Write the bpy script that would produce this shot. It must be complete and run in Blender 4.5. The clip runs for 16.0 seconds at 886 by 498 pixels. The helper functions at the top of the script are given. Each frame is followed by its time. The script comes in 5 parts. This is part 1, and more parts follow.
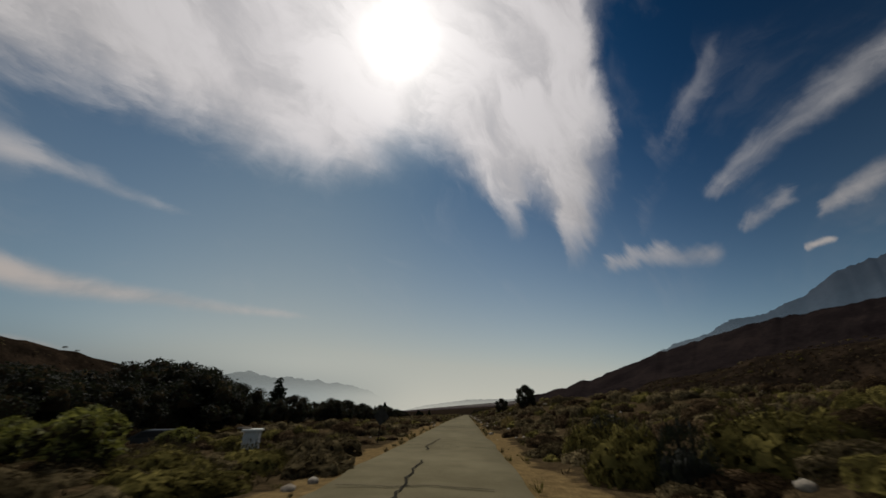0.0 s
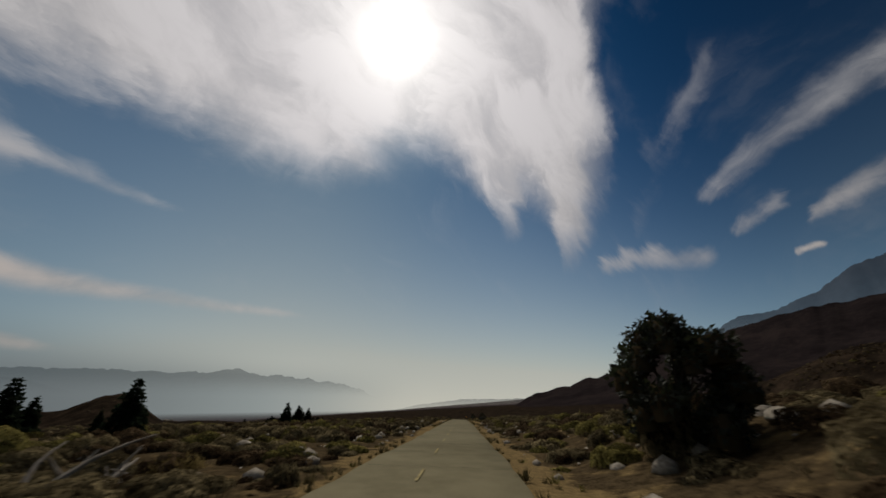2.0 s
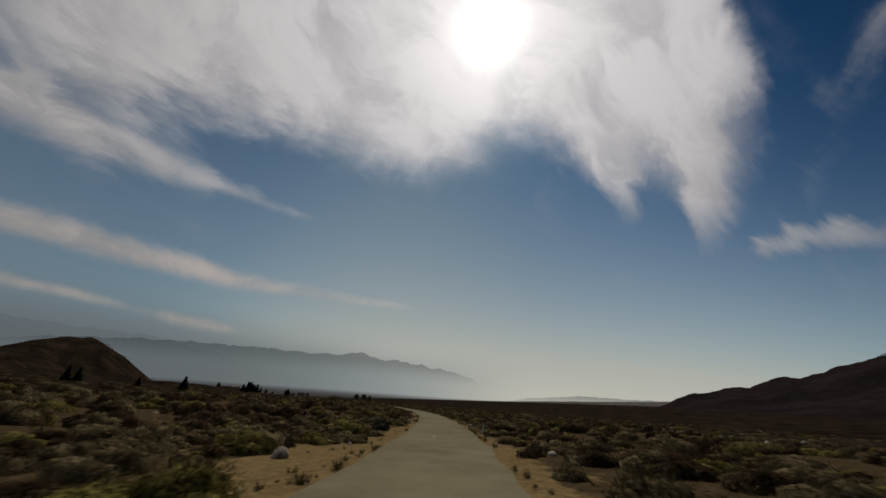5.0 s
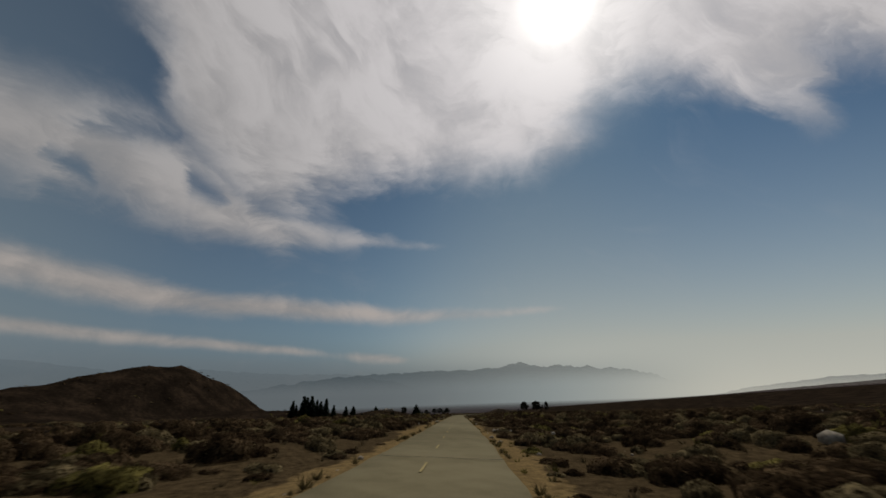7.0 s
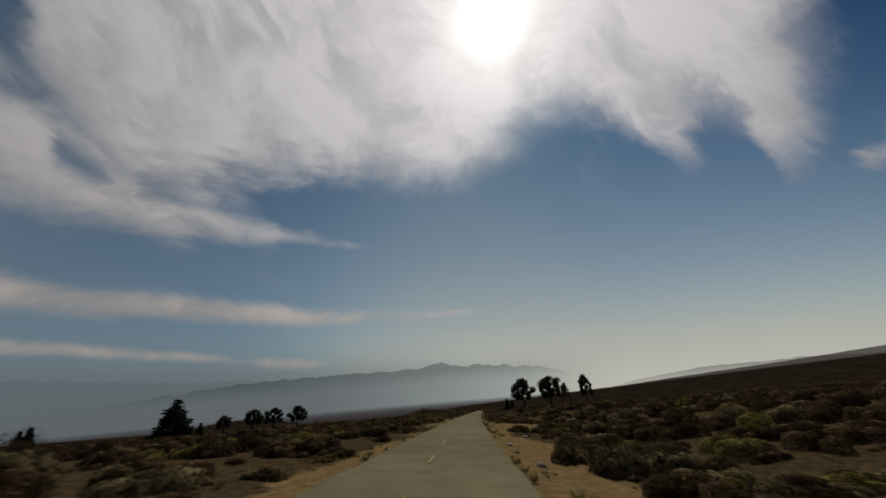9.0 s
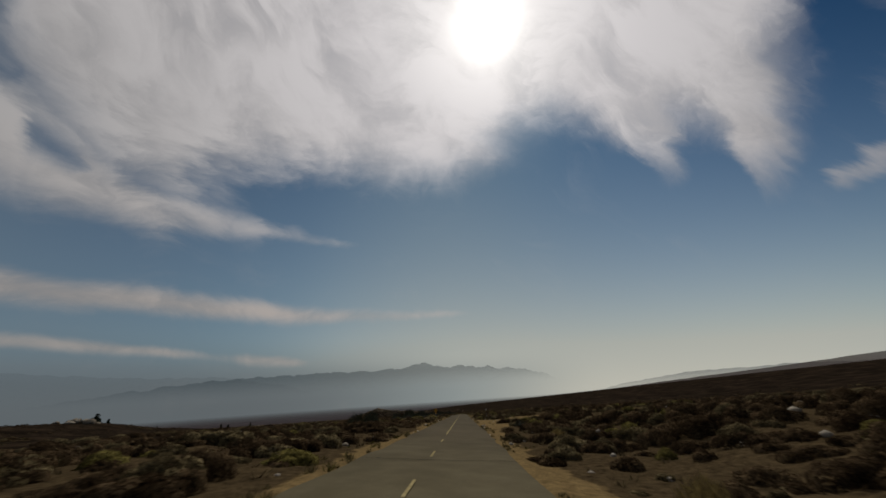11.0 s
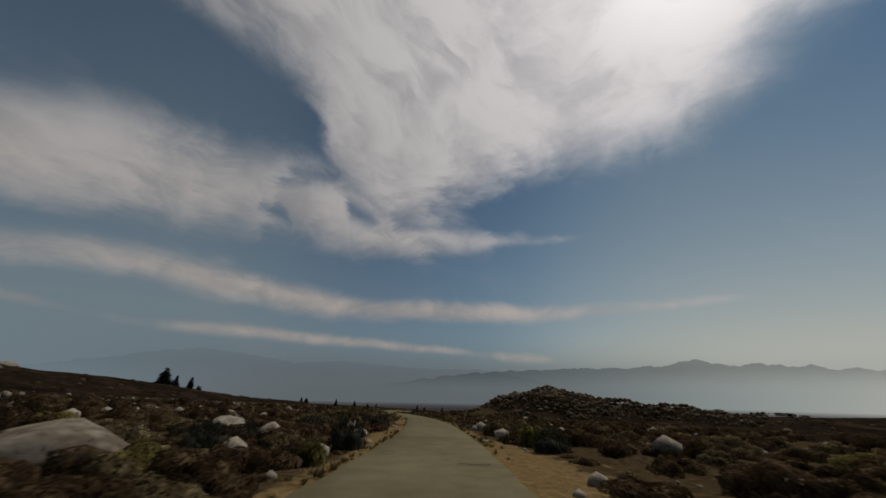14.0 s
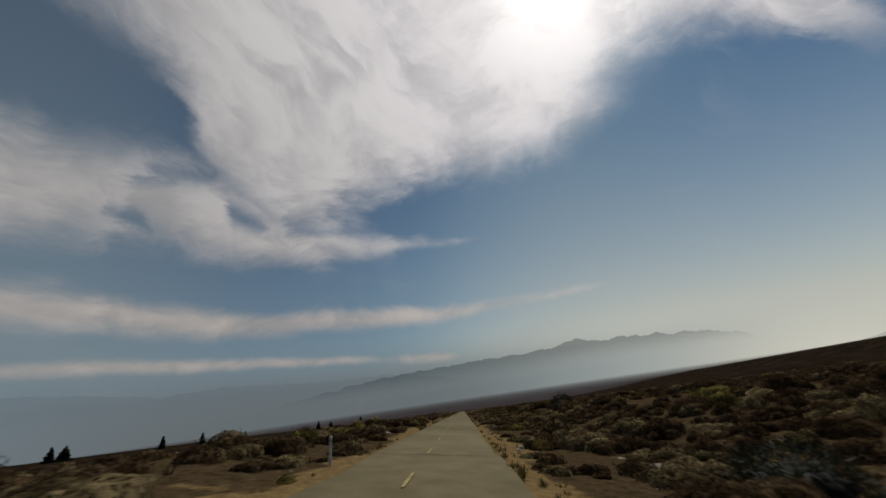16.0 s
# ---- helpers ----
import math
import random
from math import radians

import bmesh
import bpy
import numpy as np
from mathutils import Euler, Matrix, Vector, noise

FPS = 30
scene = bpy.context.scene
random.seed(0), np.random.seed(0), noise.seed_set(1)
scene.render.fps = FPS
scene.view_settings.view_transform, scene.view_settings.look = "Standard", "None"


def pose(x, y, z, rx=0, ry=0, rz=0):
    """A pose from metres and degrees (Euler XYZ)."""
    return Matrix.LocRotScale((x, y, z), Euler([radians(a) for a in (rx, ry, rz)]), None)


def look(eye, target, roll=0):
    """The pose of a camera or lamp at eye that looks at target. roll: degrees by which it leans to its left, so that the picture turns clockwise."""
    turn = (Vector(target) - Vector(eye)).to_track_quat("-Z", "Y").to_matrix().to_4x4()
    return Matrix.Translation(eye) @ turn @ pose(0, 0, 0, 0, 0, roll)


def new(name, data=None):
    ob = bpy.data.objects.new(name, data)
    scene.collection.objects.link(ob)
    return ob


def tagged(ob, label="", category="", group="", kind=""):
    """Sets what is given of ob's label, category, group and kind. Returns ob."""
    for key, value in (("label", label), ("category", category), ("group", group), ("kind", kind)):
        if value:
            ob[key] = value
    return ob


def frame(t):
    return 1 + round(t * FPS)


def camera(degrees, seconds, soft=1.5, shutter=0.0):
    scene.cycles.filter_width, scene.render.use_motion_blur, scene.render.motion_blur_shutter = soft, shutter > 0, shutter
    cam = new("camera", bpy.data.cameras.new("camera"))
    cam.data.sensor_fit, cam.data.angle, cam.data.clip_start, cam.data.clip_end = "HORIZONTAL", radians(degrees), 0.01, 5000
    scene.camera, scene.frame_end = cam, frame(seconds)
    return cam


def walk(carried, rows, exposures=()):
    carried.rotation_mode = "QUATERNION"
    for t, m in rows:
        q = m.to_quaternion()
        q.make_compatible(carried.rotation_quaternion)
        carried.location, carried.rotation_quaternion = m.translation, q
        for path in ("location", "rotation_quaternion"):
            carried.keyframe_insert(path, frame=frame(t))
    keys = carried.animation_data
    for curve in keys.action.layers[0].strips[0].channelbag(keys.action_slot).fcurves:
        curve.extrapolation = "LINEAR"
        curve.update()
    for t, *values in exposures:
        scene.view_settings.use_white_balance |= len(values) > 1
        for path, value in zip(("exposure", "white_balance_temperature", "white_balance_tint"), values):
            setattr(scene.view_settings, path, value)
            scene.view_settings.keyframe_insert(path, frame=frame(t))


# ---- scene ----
# the film's own camera opens up as it turns away from the sun
EXPOSURES = ((0.0, -0.14), (2.5, -0.16), (5.0, -0.2), (11.0, -0.22), (12.0, -0.27), (13.0, -0.24), (13.5, -0.25), (14.05, -0.2), (14.3, 0.06), (14.55, 0.28), (14.8, 0.40), (15.1, 0.43), (15.6, 0.18), (16.0, 0.0))
# The film runs many times faster than the drive, so the place is laid out in true metres and built as a
# model at the scale K: every length below is a true metre, and K turns it into a metre of the model.
K = 0.2
EYE = 1.8          # the camera's height over the road
SPEED = 192.5      # true metres for each second of film
LANE = 0.95        # the camera runs this far right of the road's middle

cam = camera(105.7, 16.0, soft=1.6, shutter=0.02)


def road_half(t):
    """Half the width of the asphalt, which widens past the side street."""
    return np.interp(t, (0.0, 8.0, 10.2, 11.0, 12.4, 13.2, 16.0), (2.70, 2.72, 2.85, 3.15, 3.15, 2.80, 2.75))


# seconds, yaw, pitch, roll
TURNS = [
    (0.0, 0.39, 24.71, -0.65), (0.5, 0.0, 24.28, -0.33), (1.0, 0.19, 24.22, 0.11), (1.5, 0.0, 24.0, 0.0),
    (2.0, -0.45, 24.7, -0.32), (2.5, -0.09, 24.12, -0.36), (3.0, -0.53, 23.31, -1.17), (3.5, -1.27, 23.42, -1.81),
    (4.0, 0.28, 23.56, 0.47), (4.5, 8.67, 23.07, 5.13), (5.0, 18.78, 22.88, 4.37), (5.6, 28.5, 23.4, 1.8),
    (6.2, 36.5, 23.8, -0.6), (6.8, 41.3, 24.0, -1.9), (7.5, 42.74, 23.92, -2.36), (8.0, 42.19, 23.56, -2.55),
    (8.5, 36.94, 23.58, -4.21), (9.0, 28.51, 23.58, -4.81), (9.6, 26.2, 23.6, -3.8), (10.5, 26.0, 23.6, -3.7),
    (11.5, 26.37, 23.6, -3.65), (12.0, 26.54, 23.43, -2.72), (12.5, 27.01, 23.16, -2.05), (13.0, 35.49, 22.93, 2.67),
    (13.5, 52.25, 23.61, 2.21), (14.0, 66.45, 24.05, 1.13), (14.5, 79.3, 24.63, 0.25), (15.0, 78.7, 24.17, -6.15),
    (15.5, 65.22, 24.32, -7.85), (16.0, 48.32, 23.63, -8.39)]
TURNS_A = np.array(TURNS)


def glide(x, y, q):
    """A smooth curve through the points, at the places q."""
    h, q = np.diff(x), np.asarray(q, float)
    rise = np.diff(y) / h
    m = np.concatenate([rise[:1], (rise[:-1] * h[1:] + rise[1:] * h[:-1]) / (h[1:] + h[:-1]), rise[-1:]])
    i = np.clip(np.searchsorted(x, q) - 1, 0, len(h) - 1)
    s, g = (q - x[i]) / h[i], h[i]
    return ((2 * s**3 - 3 * s**2 + 1) * y[i] + (s**3 - 2 * s**2 + s) * g * m[i]
            + (3 * s**2 - 2 * s**3) * y[i + 1] + (s**3 - s**2) * g * m[i + 1])


def turns_at(t):
    return np.stack([glide(TURNS_A[:, 0], TURNS_A[:, k], t) for k in (1, 2, 3)], -1)


def axes(turn):
    """Right, up and ahead for rows of yaw, pitch and roll in degrees."""
    yaw, pitch, roll = np.radians(turn).T
    ahead = np.stack([-np.sin(yaw) * np.cos(pitch), np.cos(yaw) * np.cos(pitch), np.sin(pitch)], -1)
    level = np.stack([np.cos(yaw), np.sin(yaw), 0 * yaw], -1)
    above, c, s = np.cross(level, ahead), np.cos(roll)[:, None], np.sin(roll)[:, None]
    return c * level + s * above, c * above - s * level, ahead


def smoothed(a, w):
    k = np.hanning(2 * w + 1)
    return np.convolve(np.pad(a, w, mode="edge"), k / k.sum(), "valid")


# the way of the car, in steps of 0.02 s, from 3 s before the film to 9 s after it
STEP = 0.02
WAY_T = np.arange(-150, 1251) * STEP
_turn = turns_at(np.clip(WAY_T, 0, 16))
_turn = np.stack([smoothed(_turn[:, 0], 15), smoothed(_turn[:, 1], 45), smoothed(_turn[:, 2], 20)], 1)
_r, _u, _a = axes(_turn)
WAY_FWD = _a + 0.0606 * _r - 0.4817 * _u          # the car's own direction, seen by the tilted camera
WAY_FWD /= np.linalg.norm(WAY_FWD, axis=1)[:, None]
WAY_SIDE = np.cross(WAY_FWD, _u)
WAY_SIDE /= np.linalg.norm(WAY_SIDE, axis=1)[:, None]
WAY_UP = np.cross(WAY_SIDE, WAY_FWD)
WAY_CAM = np.cumsum(WAY_FWD * SPEED * STEP, 0)
WAY_CAM -= WAY_CAM[150]
WAY_MID = WAY_CAM - EYE * WAY_UP - LANE * WAY_SIDE   # the middle of the road


def along(table, t):
    return np.stack([np.interp(t, WAY_T, table[:, k]) for k in range(3)], -1)


def by_road(t, side, up=0.0):
    """The place beside the road: at film time t of passing, side metres right of the middle."""
    return along(WAY_MID, t) + side * along(WAY_SIDE, t) + up * along(WAY_UP, t)


rows = []
for i in range(161):
    t = i / 10
    yaw, pitch, roll = turns_at([t])[0]
    turn = Matrix.Rotation(radians(yaw), 4, "Z") @ Matrix.Rotation(radians(90 + pitch), 4, "X") @ Matrix.Rotation(radians(roll), 4, "Z")
    rows.append((t, Matrix.Translation(Vector(along(WAY_CAM, t)) * K) @ turn))
walk(cam, rows, EXPOSURES)


# ---- world and sun ----
SUN_AZ, SUN_EL = 11.0, 56.2


def direction(az, el):
    """The way to a point of the sky: az degrees left of +y, el degrees up."""
    a, e = radians(az), radians(el)
    return Vector((-math.sin(a) * math.cos(e), math.cos(a) * math.cos(e), math.sin(e)))


class Nodes:
    """A short hand for node trees."""

    def __init__(self, tree):
        self.tree = tree
        tree.nodes.clear()

    def add(self, kind, *links, **settings):
        node = self.tree.nodes.new(kind)
        for key, value in settings.items():
            if key == "operation":
                node.operation = value
            elif key == "use_clamp":
                node.use_clamp = value
            elif key == "interpolation_type":
                node.interpolation_type = value
            elif key == "data_type":
                node.data_type = value
            else:
                node.inputs[key].default_value = value
        for i, link in enumerate(links):
            if link is None:
                continue
            if isinstance(link, bpy.types.NodeSocket):
                self.tree.links.new(link, node.inputs[i])
            else:
                node.inputs[i].default_value = link
        return node

    def math(self, op, *links, clamp=False):
        return self.add("ShaderNodeMath", *links, operation=op, use_clamp=clamp).outputs[0]

    def vec(self, op, *links):
        node = self.add("ShaderNodeVectorMath", operation=op)
        for i, link in enumerate(links):
            if isinstance(link, bpy.types.NodeSocket):
                self.tree.links.new(link, node.inputs[i])
            elif link is not None:
                node.inputs[i].default_value = link
        return node.outputs["Value" if op in ("DOT_PRODUCT", "LENGTH") else "Vector"]

    def scale(self, vector, factor):
        node = self.add("ShaderNodeVectorMath", operation="SCALE")
        for socket, link in ((node.inputs[0], vector), (node.inputs["Scale"], factor)):
            if isinstance(link, bpy.types.NodeSocket):
                self.tree.links.new(link, socket)
            else:
                socket.default_value = link
        return node.outputs["Vector"]

    def ramp(self, x, a, b, lo=0.0, hi=1.0, smooth=True):
        return self.add("ShaderNodeMapRange", x, a, b, lo, hi, interpolation_type="SMOOTHSTEP" if smooth else "LINEAR").outputs[0]

    def noise(self, vector, scale, detail=4.0, rough=0.55, warp=0.0, colour=False):
        node = self.add("ShaderNodeTexNoise", Scale=scale, Detail=detail, Roughness=rough, Distortion=warp)
        if vector is not None:
            self.tree.links.new(vector, node.inputs["Vector"])
        return node.outputs["Color" if colour else "Fac"]

    def mix(self, factor, a, b):
        node = self.add("ShaderNodeMix", data_type="RGBA")
        for i, link in ((0, factor), (6, a), (7, b)):
            if isinstance(link, bpy.types.NodeSocket):
                self.tree.links.new(link, node.inputs[i])
            else:
                node.inputs[i].default_value = link if i == 0 else (*link, 1.0)
        return node.outputs[2]


world = bpy.data.worlds.new("world")
scene.world = world
world.use_nodes = True
W = Nodes(world.node_tree)
way = W.add("ShaderNodeTexCoord").outputs["Generated"]
xyz = W.add("ShaderNodeSeparateXYZ", way)
elev = W.math("MULTIPLY", W.math("ARCSINE", xyz.outputs[2]), 57.29578)
# the sky as a flat map round the zenith: the distance from the middle is the angle from the zenith
flat = W.vec("NORMALIZE", W.vec("MULTIPLY", way, (1, 1, 0)))
chart = W.scale(flat, W.math("SUBTRACT", 90.0, elev))
# thin high clouds are combed by the wind: their threads all run one way over the map
GRAIN = Vector((0.77, 0.64, 0.0))
run = W.vec("DOT_PRODUCT", chart, tuple(GRAIN))
over = W.vec("DOT_PRODUCT", chart, (-0.64, 0.77, 0.0))
high = W.ramp(elev, 5.0, 34.0, 0.22, 1.0)
calm = W.ramp(W.vec("DOT_PRODUCT", flat, tuple(direction(-55, 0))), 0.84, 0.93, 1.0, 0.3)
leftward = W.vec("DOT_PRODUCT", flat, (-0.94, 0.34, 0.0))
bend = W.vec("SUBTRACT", W.noise(chart, 0.03, 3.0, 0.5, colour=True), (0.5, 0.5, 0.5))
sway = W.math("MULTIPLY", W.noise(chart, 0.035, 3.0, 0.5), 26.0)
threads = W.add("ShaderNodeCombineXYZ", W.math("MULTIPLY", run, 0.03), W.math("MULTIPLY", W.math("ADD", over, sway), 0.15), 0.0).outputs[0]
# to both sides of the road the threads run along the way the sheet drifts
DRIFT = Vector((0.34, -0.94, 0.0))
run_b, over_b = W.vec("DOT_PRODUCT", chart, tuple(DRIFT)), W.vec("DOT_PRODUCT", chart, (0.94, 0.34, 0.0))
threads_b = W.add("ShaderNodeCombineXYZ", W.math("MULTIPLY", run_b, 0.035), W.math("MULTIPLY", W.math("ADD", over_b, sway), 0.17), 7.0).outputs[0]
flat_x = W.add("ShaderNodeSeparateXYZ", flat)
aside = W.ramp(W.math("ABSOLUTE", flat_x.outputs[0]), 0.50, 0.80)
# and low on the downhill side they lie level
tangent = W.add("ShaderNodeCombineXYZ", W.math("MULTIPLY", flat_x.outputs[1], -1.0), flat_x.outputs[0], 0.0).outputs[0]
level = W.math("MULTIPLY", W.ramp(flat_x.outputs[0], -0.3, -0.7), W.ramp(elev, 46.0, 32.0))
bearing = W.math("ARCTAN2", W.math("MULTIPLY", flat_x.outputs[0], -1.0), flat_x.outputs[1])
threads_c = W.add("ShaderNodeCombineXYZ", W.math("MULTIPLY", bearing, 3.2), W.math("MULTIPLY_ADD", elev, 0.2, W.math("MULTIPLY", sway, 0.10)), 3.0).outputs[0]
thread_noise = W.mix(aside, W.noise(threads, 1.0, 6.0, 0.58, colour=True), W.noise(threads_b, 1.0, 4.5, 0.52, colour=True))
thread_noise = W.mix(level, thread_noise, W.noise(threads_c, 1.0, 6.0, 0.6, colour=True))
combed = W.ramp(W.add("ShaderNodeSeparateXYZ", thread_noise).outputs[0], 0.22, 0.78)
drawn = W.vec("ADD", W.scale(tuple(GRAIN), W.math("SUBTRACT", 1.0, aside)), W.scale(tuple(DRIFT), aside))
drawn = W.vec("ADD", W.scale(drawn, W.math("SUBTRACT", 1.0, level)), W.scale(tangent, level))
fine_bend = W.vec("SUBTRACT", W.noise(chart, 0.16, 5.0, 0.6, colour=True), (0.5, 0.5, 0.5))
shift = W.vec("ADD", W.scale(drawn, W.math("MULTIPLY", W.math("SUBTRACT", combed, 0.5), 7.0)), W.vec("ADD", W.scale(bend, 7.0), W.scale(fine_bend, W.math("MULTIPLY_ADD", level, -2.0, 3.6))))
place = W.vec("ADD", chart, W.scale(shift, high))


def on_chart(az, el):
    return Vector((-math.sin(radians(az)) * (90 - el), math.cos(radians(az)) * (90 - el), 0.0))


def cloud(az1, el1, w1, az2, el2, w2, strength=1.0, core=0.15):
    """A streak of cloud from one point of the sky to another, w degrees wide to each side, with a soft edge."""
    global cover
    a, b = on_chart(az1, el1), on_chart(az2, el2)
    ab = b - a
    pa = W.vec("SUBTRACT", place, tuple(a))
    h = W.math("MULTIPLY", W.vec("DOT_PRODUCT", pa, tuple(ab)), 1.0 / max(ab.length_squared, 1e-6), clamp=True)
    d = W.vec("LENGTH", W.vec("SUBTRACT", pa, W.scale(tuple(ab), h)))
    d = W.math("DIVIDE", d, W.math("MULTIPLY_ADD", h, w2 - w1, w1))
    s = W.ramp(d, 1.0, core, 0.0, abs(strength))
    if strength > 0:
        cover = W.math("SMOOTH_MAX", cover, s, 0.15)
    else:
        cover = W.math("MULTIPLY", cover, W.math("SUBTRACT", 1.0, s))


# the great sheet before the sun: how far from the zenith it reaches, round the compass (degrees left of ahead, degrees from the zenith)
SHEET = ((-180, 34), (-120, 26), (-80, 26), (-55, 27), (-46, 29), (-38, 34), (-35.5, 41), (-33.5, 50), (-32, 55), (-30, 58), (-27.5, 61), (-25, 66), (-23, 68), (-21.3, 67.5), (-20, 63), (-18, 59.5), (-15, 58.5), (-13, 62), (-10.5, 61),
         (-8, 56.5), (-5, 53.5), (-1, 51), (5, 49.7), (10, 50.5), (14, 52), (20, 55), (30, 55.2), (38, 55.3), (48, 55.6), (58, 57.6), (66, 59.5), (73, 63.2), (79, 62), (85, 59), (90, 54), (96, 46), (106, 42.5), (118, 43), (132, 41), (155, 38), (180, 34))
place_xyz = W.add("ShaderNodeSeparateXYZ", place)
compass = W.math("MULTIPLY", W.math("ARCTAN2", W.math("MULTIPLY", place_xyz.outputs[0], -1.0), place_xyz.outputs[1]), 57.29578)
reach = W.add("ShaderNodeFloatCurve", None, W.math("MULTIPLY_ADD", compass, 1 / 360, 0.5))
line = reach.mapping.curves[0]
line.points[0].location, line.points[1].location = (0.0, 34 / 90), (1.0, 34 / 90)
for az, r in SHEET[1:-1]:
    line.points.new((az + 180) / 360, r / 90)
reach.mapping.update()
inside = W.math("SUBTRACT", W.math("MULTIPLY", reach.outputs[0], 90.0), W.vec("LENGTH", place))
cover = W.ramp(W.math("MULTIPLY", inside, W.math("MULTIPLY_ADD", calm, 0.72, 0.28)), -6.5, 9.5, 0.0, 0.97)
# wisps over the mountains
cloud(-28, 20.0, 2.8, -40, 18.4, 3.4, 0.52, 0.0)
cloud(-45, 20.6, 2.0, -50, 22.8, 2.4, 0.52, 0.0)
cloud(-44, 26.5, 3.0, -66, 33, 5.0, 0.48, 0.0)
cloud(-53, 20.4, 1.6, -64, 22.8, 4.4, 0.58, 0.0)
cloud(-50.4, 16.2, 0.9, -52.4, 16.4, 0.9, 0.8, 0.0)
cloud(-36, 30, 1.6, -52, 42, 2.6, 0.22, 0.0)
cloud(-33, 24, 3.0, -40, 34, 4.0, 0.24, 0.0)
cloud(-60, 27.5, 1.5, -66, 29, 2.4, 0.4, 0.0)


def curve(points, column, top):
    """A smooth curve over the compass through one column of the points, as a node's output."""
    node = W.add("ShaderNodeFloatCurve", None, W.math("MULTIPLY_ADD", compass, 1 / 360, 0.5))
    c = node.mapping.curves[0]
    c.points[0].location, c.points[1].location = (0.0, points[0][column] / top), (1.0, points[-1][column] / top)
    for p in points:
        c.points.new((p[0] + 180) / 360, p[column] / top)
    node.mapping.update()
    return W.math("MULTIPLY", node.outputs[0], top)


height = W.math("SUBTRACT", 90.0, W.vec("LENGTH", place))


def band(points, core=0.0):
    """A long level band of cloud: compass bearing, height, half width and strength of each of its points."""
    global cover
    d = W.math("DIVIDE", W.math("ABSOLUTE", W.math("SUBTRACT", height, curve(points, 1, 90.0))), W.math("MAXIMUM", curve(points, 2, 20.0), 0.05))
    cover = W.math("SMOOTH_MAX", cover, W.math("MULTIPLY", W.ramp(d, 1.0, core), curve(points, 3, 1.0)), 0.15)


# the long arm and its tail
band(((34, 24.4, 0.4, 0.0), (44, 24.7, 1.4, 0.34), (57, 25.3, 2.8, 0.46), (68, 25.2, 5.0, 0.70), (78, 27.0, 8.0, 0.86), (90, 29.0, 10.6, 0.90), (104, 28.0, 10.4, 0.90), (117, 26.4, 11.0, 0.93), (127, 23.6, 9.4, 0.92), (136, 22.0, 8.4, 0.88), (165, 16.0, 6.0, 0.5)), 0.0)
# bands low over the valley
band(((14, 11.9, 0.4, 0.0), (25, 12.3, 1.0, 0.34), (38, 12.8, 1.9, 0.52), (48, 12.9, 2.5, 0.66), (60, 13.4, 2.9, 0.78), (73, 13.4, 3.3, 0.80), (88, 14.1, 3.9, 0.80), (98, 14.8, 4.2, 0.78), (110, 15.6, 4.4, 0.70), (120, 14.5, 4.0, 0.58), (130, 12.6, 3.2, 0.42), (150, 10.0, 2.5, 0.2)))
band(((46, 5.9, 0.8, 0.0), (52, 6.3, 1.5, 0.6), (58, 6.7, 1.4, 0.5), (60, 6.9, 1.1, 0.3), (66, 7.2, 1.2, 0.6), (78, 8.0, 1.6, 0.66), (94, 8.7, 1.7, 0.66), (104, 8.4, 1.5, 0.55), (112, 8.3, 1.2, 0.2), (118, 9.0, 1.4, 0.45), (126, 9.2, 1.7, 0.5), (140, 8.2, 1.6, 0.3)))
# clear gaps
cloud(95, 40.5, 2.5, 112, 40, 5, -0.85, 0.2)
cloud(112, 40, 5, 140, 37, 9, -0.85, 0.2)
cloud(98, 26.5, 1.6, 95, 25.8, 2.6, -0.6, 0.0)
cloud(80, 28.4, 2.2, 85, 29.0, 3.2, -0.7, 0.0)
cloud(97, 22.8, 1.8, 92, 22.8, 2.0, -0.5, 0.0)
cloud(88, 33.5, 1.6, 96, 31.5, 3.0, -0.45, 0.0)

patches = W.ramp(W.noise(place, 0.075, 7.0, 0.62, 0.6), 0.25, 0.75)
fibres = W.math("ADD", W.math("MULTIPLY", combed, 0.55), W.math("MULTIPLY", patches, 0.45))
body = W.math("MULTIPLY_ADD", cover, 1.12, W.math("MULTIPLY", W.math("SUBTRACT", fibres, 0.5), 0.58))
thin_cloud = W.math("MULTIPLY", W.ramp(body, 0.08, 1.16, 0.0, 0.97), W.ramp(cover, 0.0, 0.16))

air = W.add("ShaderNodeTexSky")
air.sky_type, air.sun_disc, air.sun_elevation, air.sun_rotation = "NISHITA", False, radians(SUN_EL), radians(-SUN_AZ)
air.air_density, air.dust_density, air.ozone_density, air.altitude = 1.0, 0.5, 1.5, 1500.0
sky = air.outputs[0]
to_sun = W.vec("DOT_PRODUCT", way, tuple(direction(SUN_AZ, SUN_EL)))
sun_angle = W.math("MULTIPLY", W.math("ARCCOSINE", to_sun), 57.29578)
near_sun = W.ramp(sun_angle, 68.0, 0.0)
# smoke and dust in the valley's air: paler and yellower under the sun
toward = W.vec("DOT_PRODUCT", flat, tuple(direction(SUN_AZ - 8, 0)))
low_glow = W.math("POWER", 2.718, W.math("MULTIPLY", W.math("MAXIMUM", elev, 0.0), -0.066))
smoke = W.mix(W.math("MULTIPLY", W.ramp(toward, 0.45, 1.0), low_glow), (0.222, 0.300, 0.332), (0.56, 0.55, 0.475))
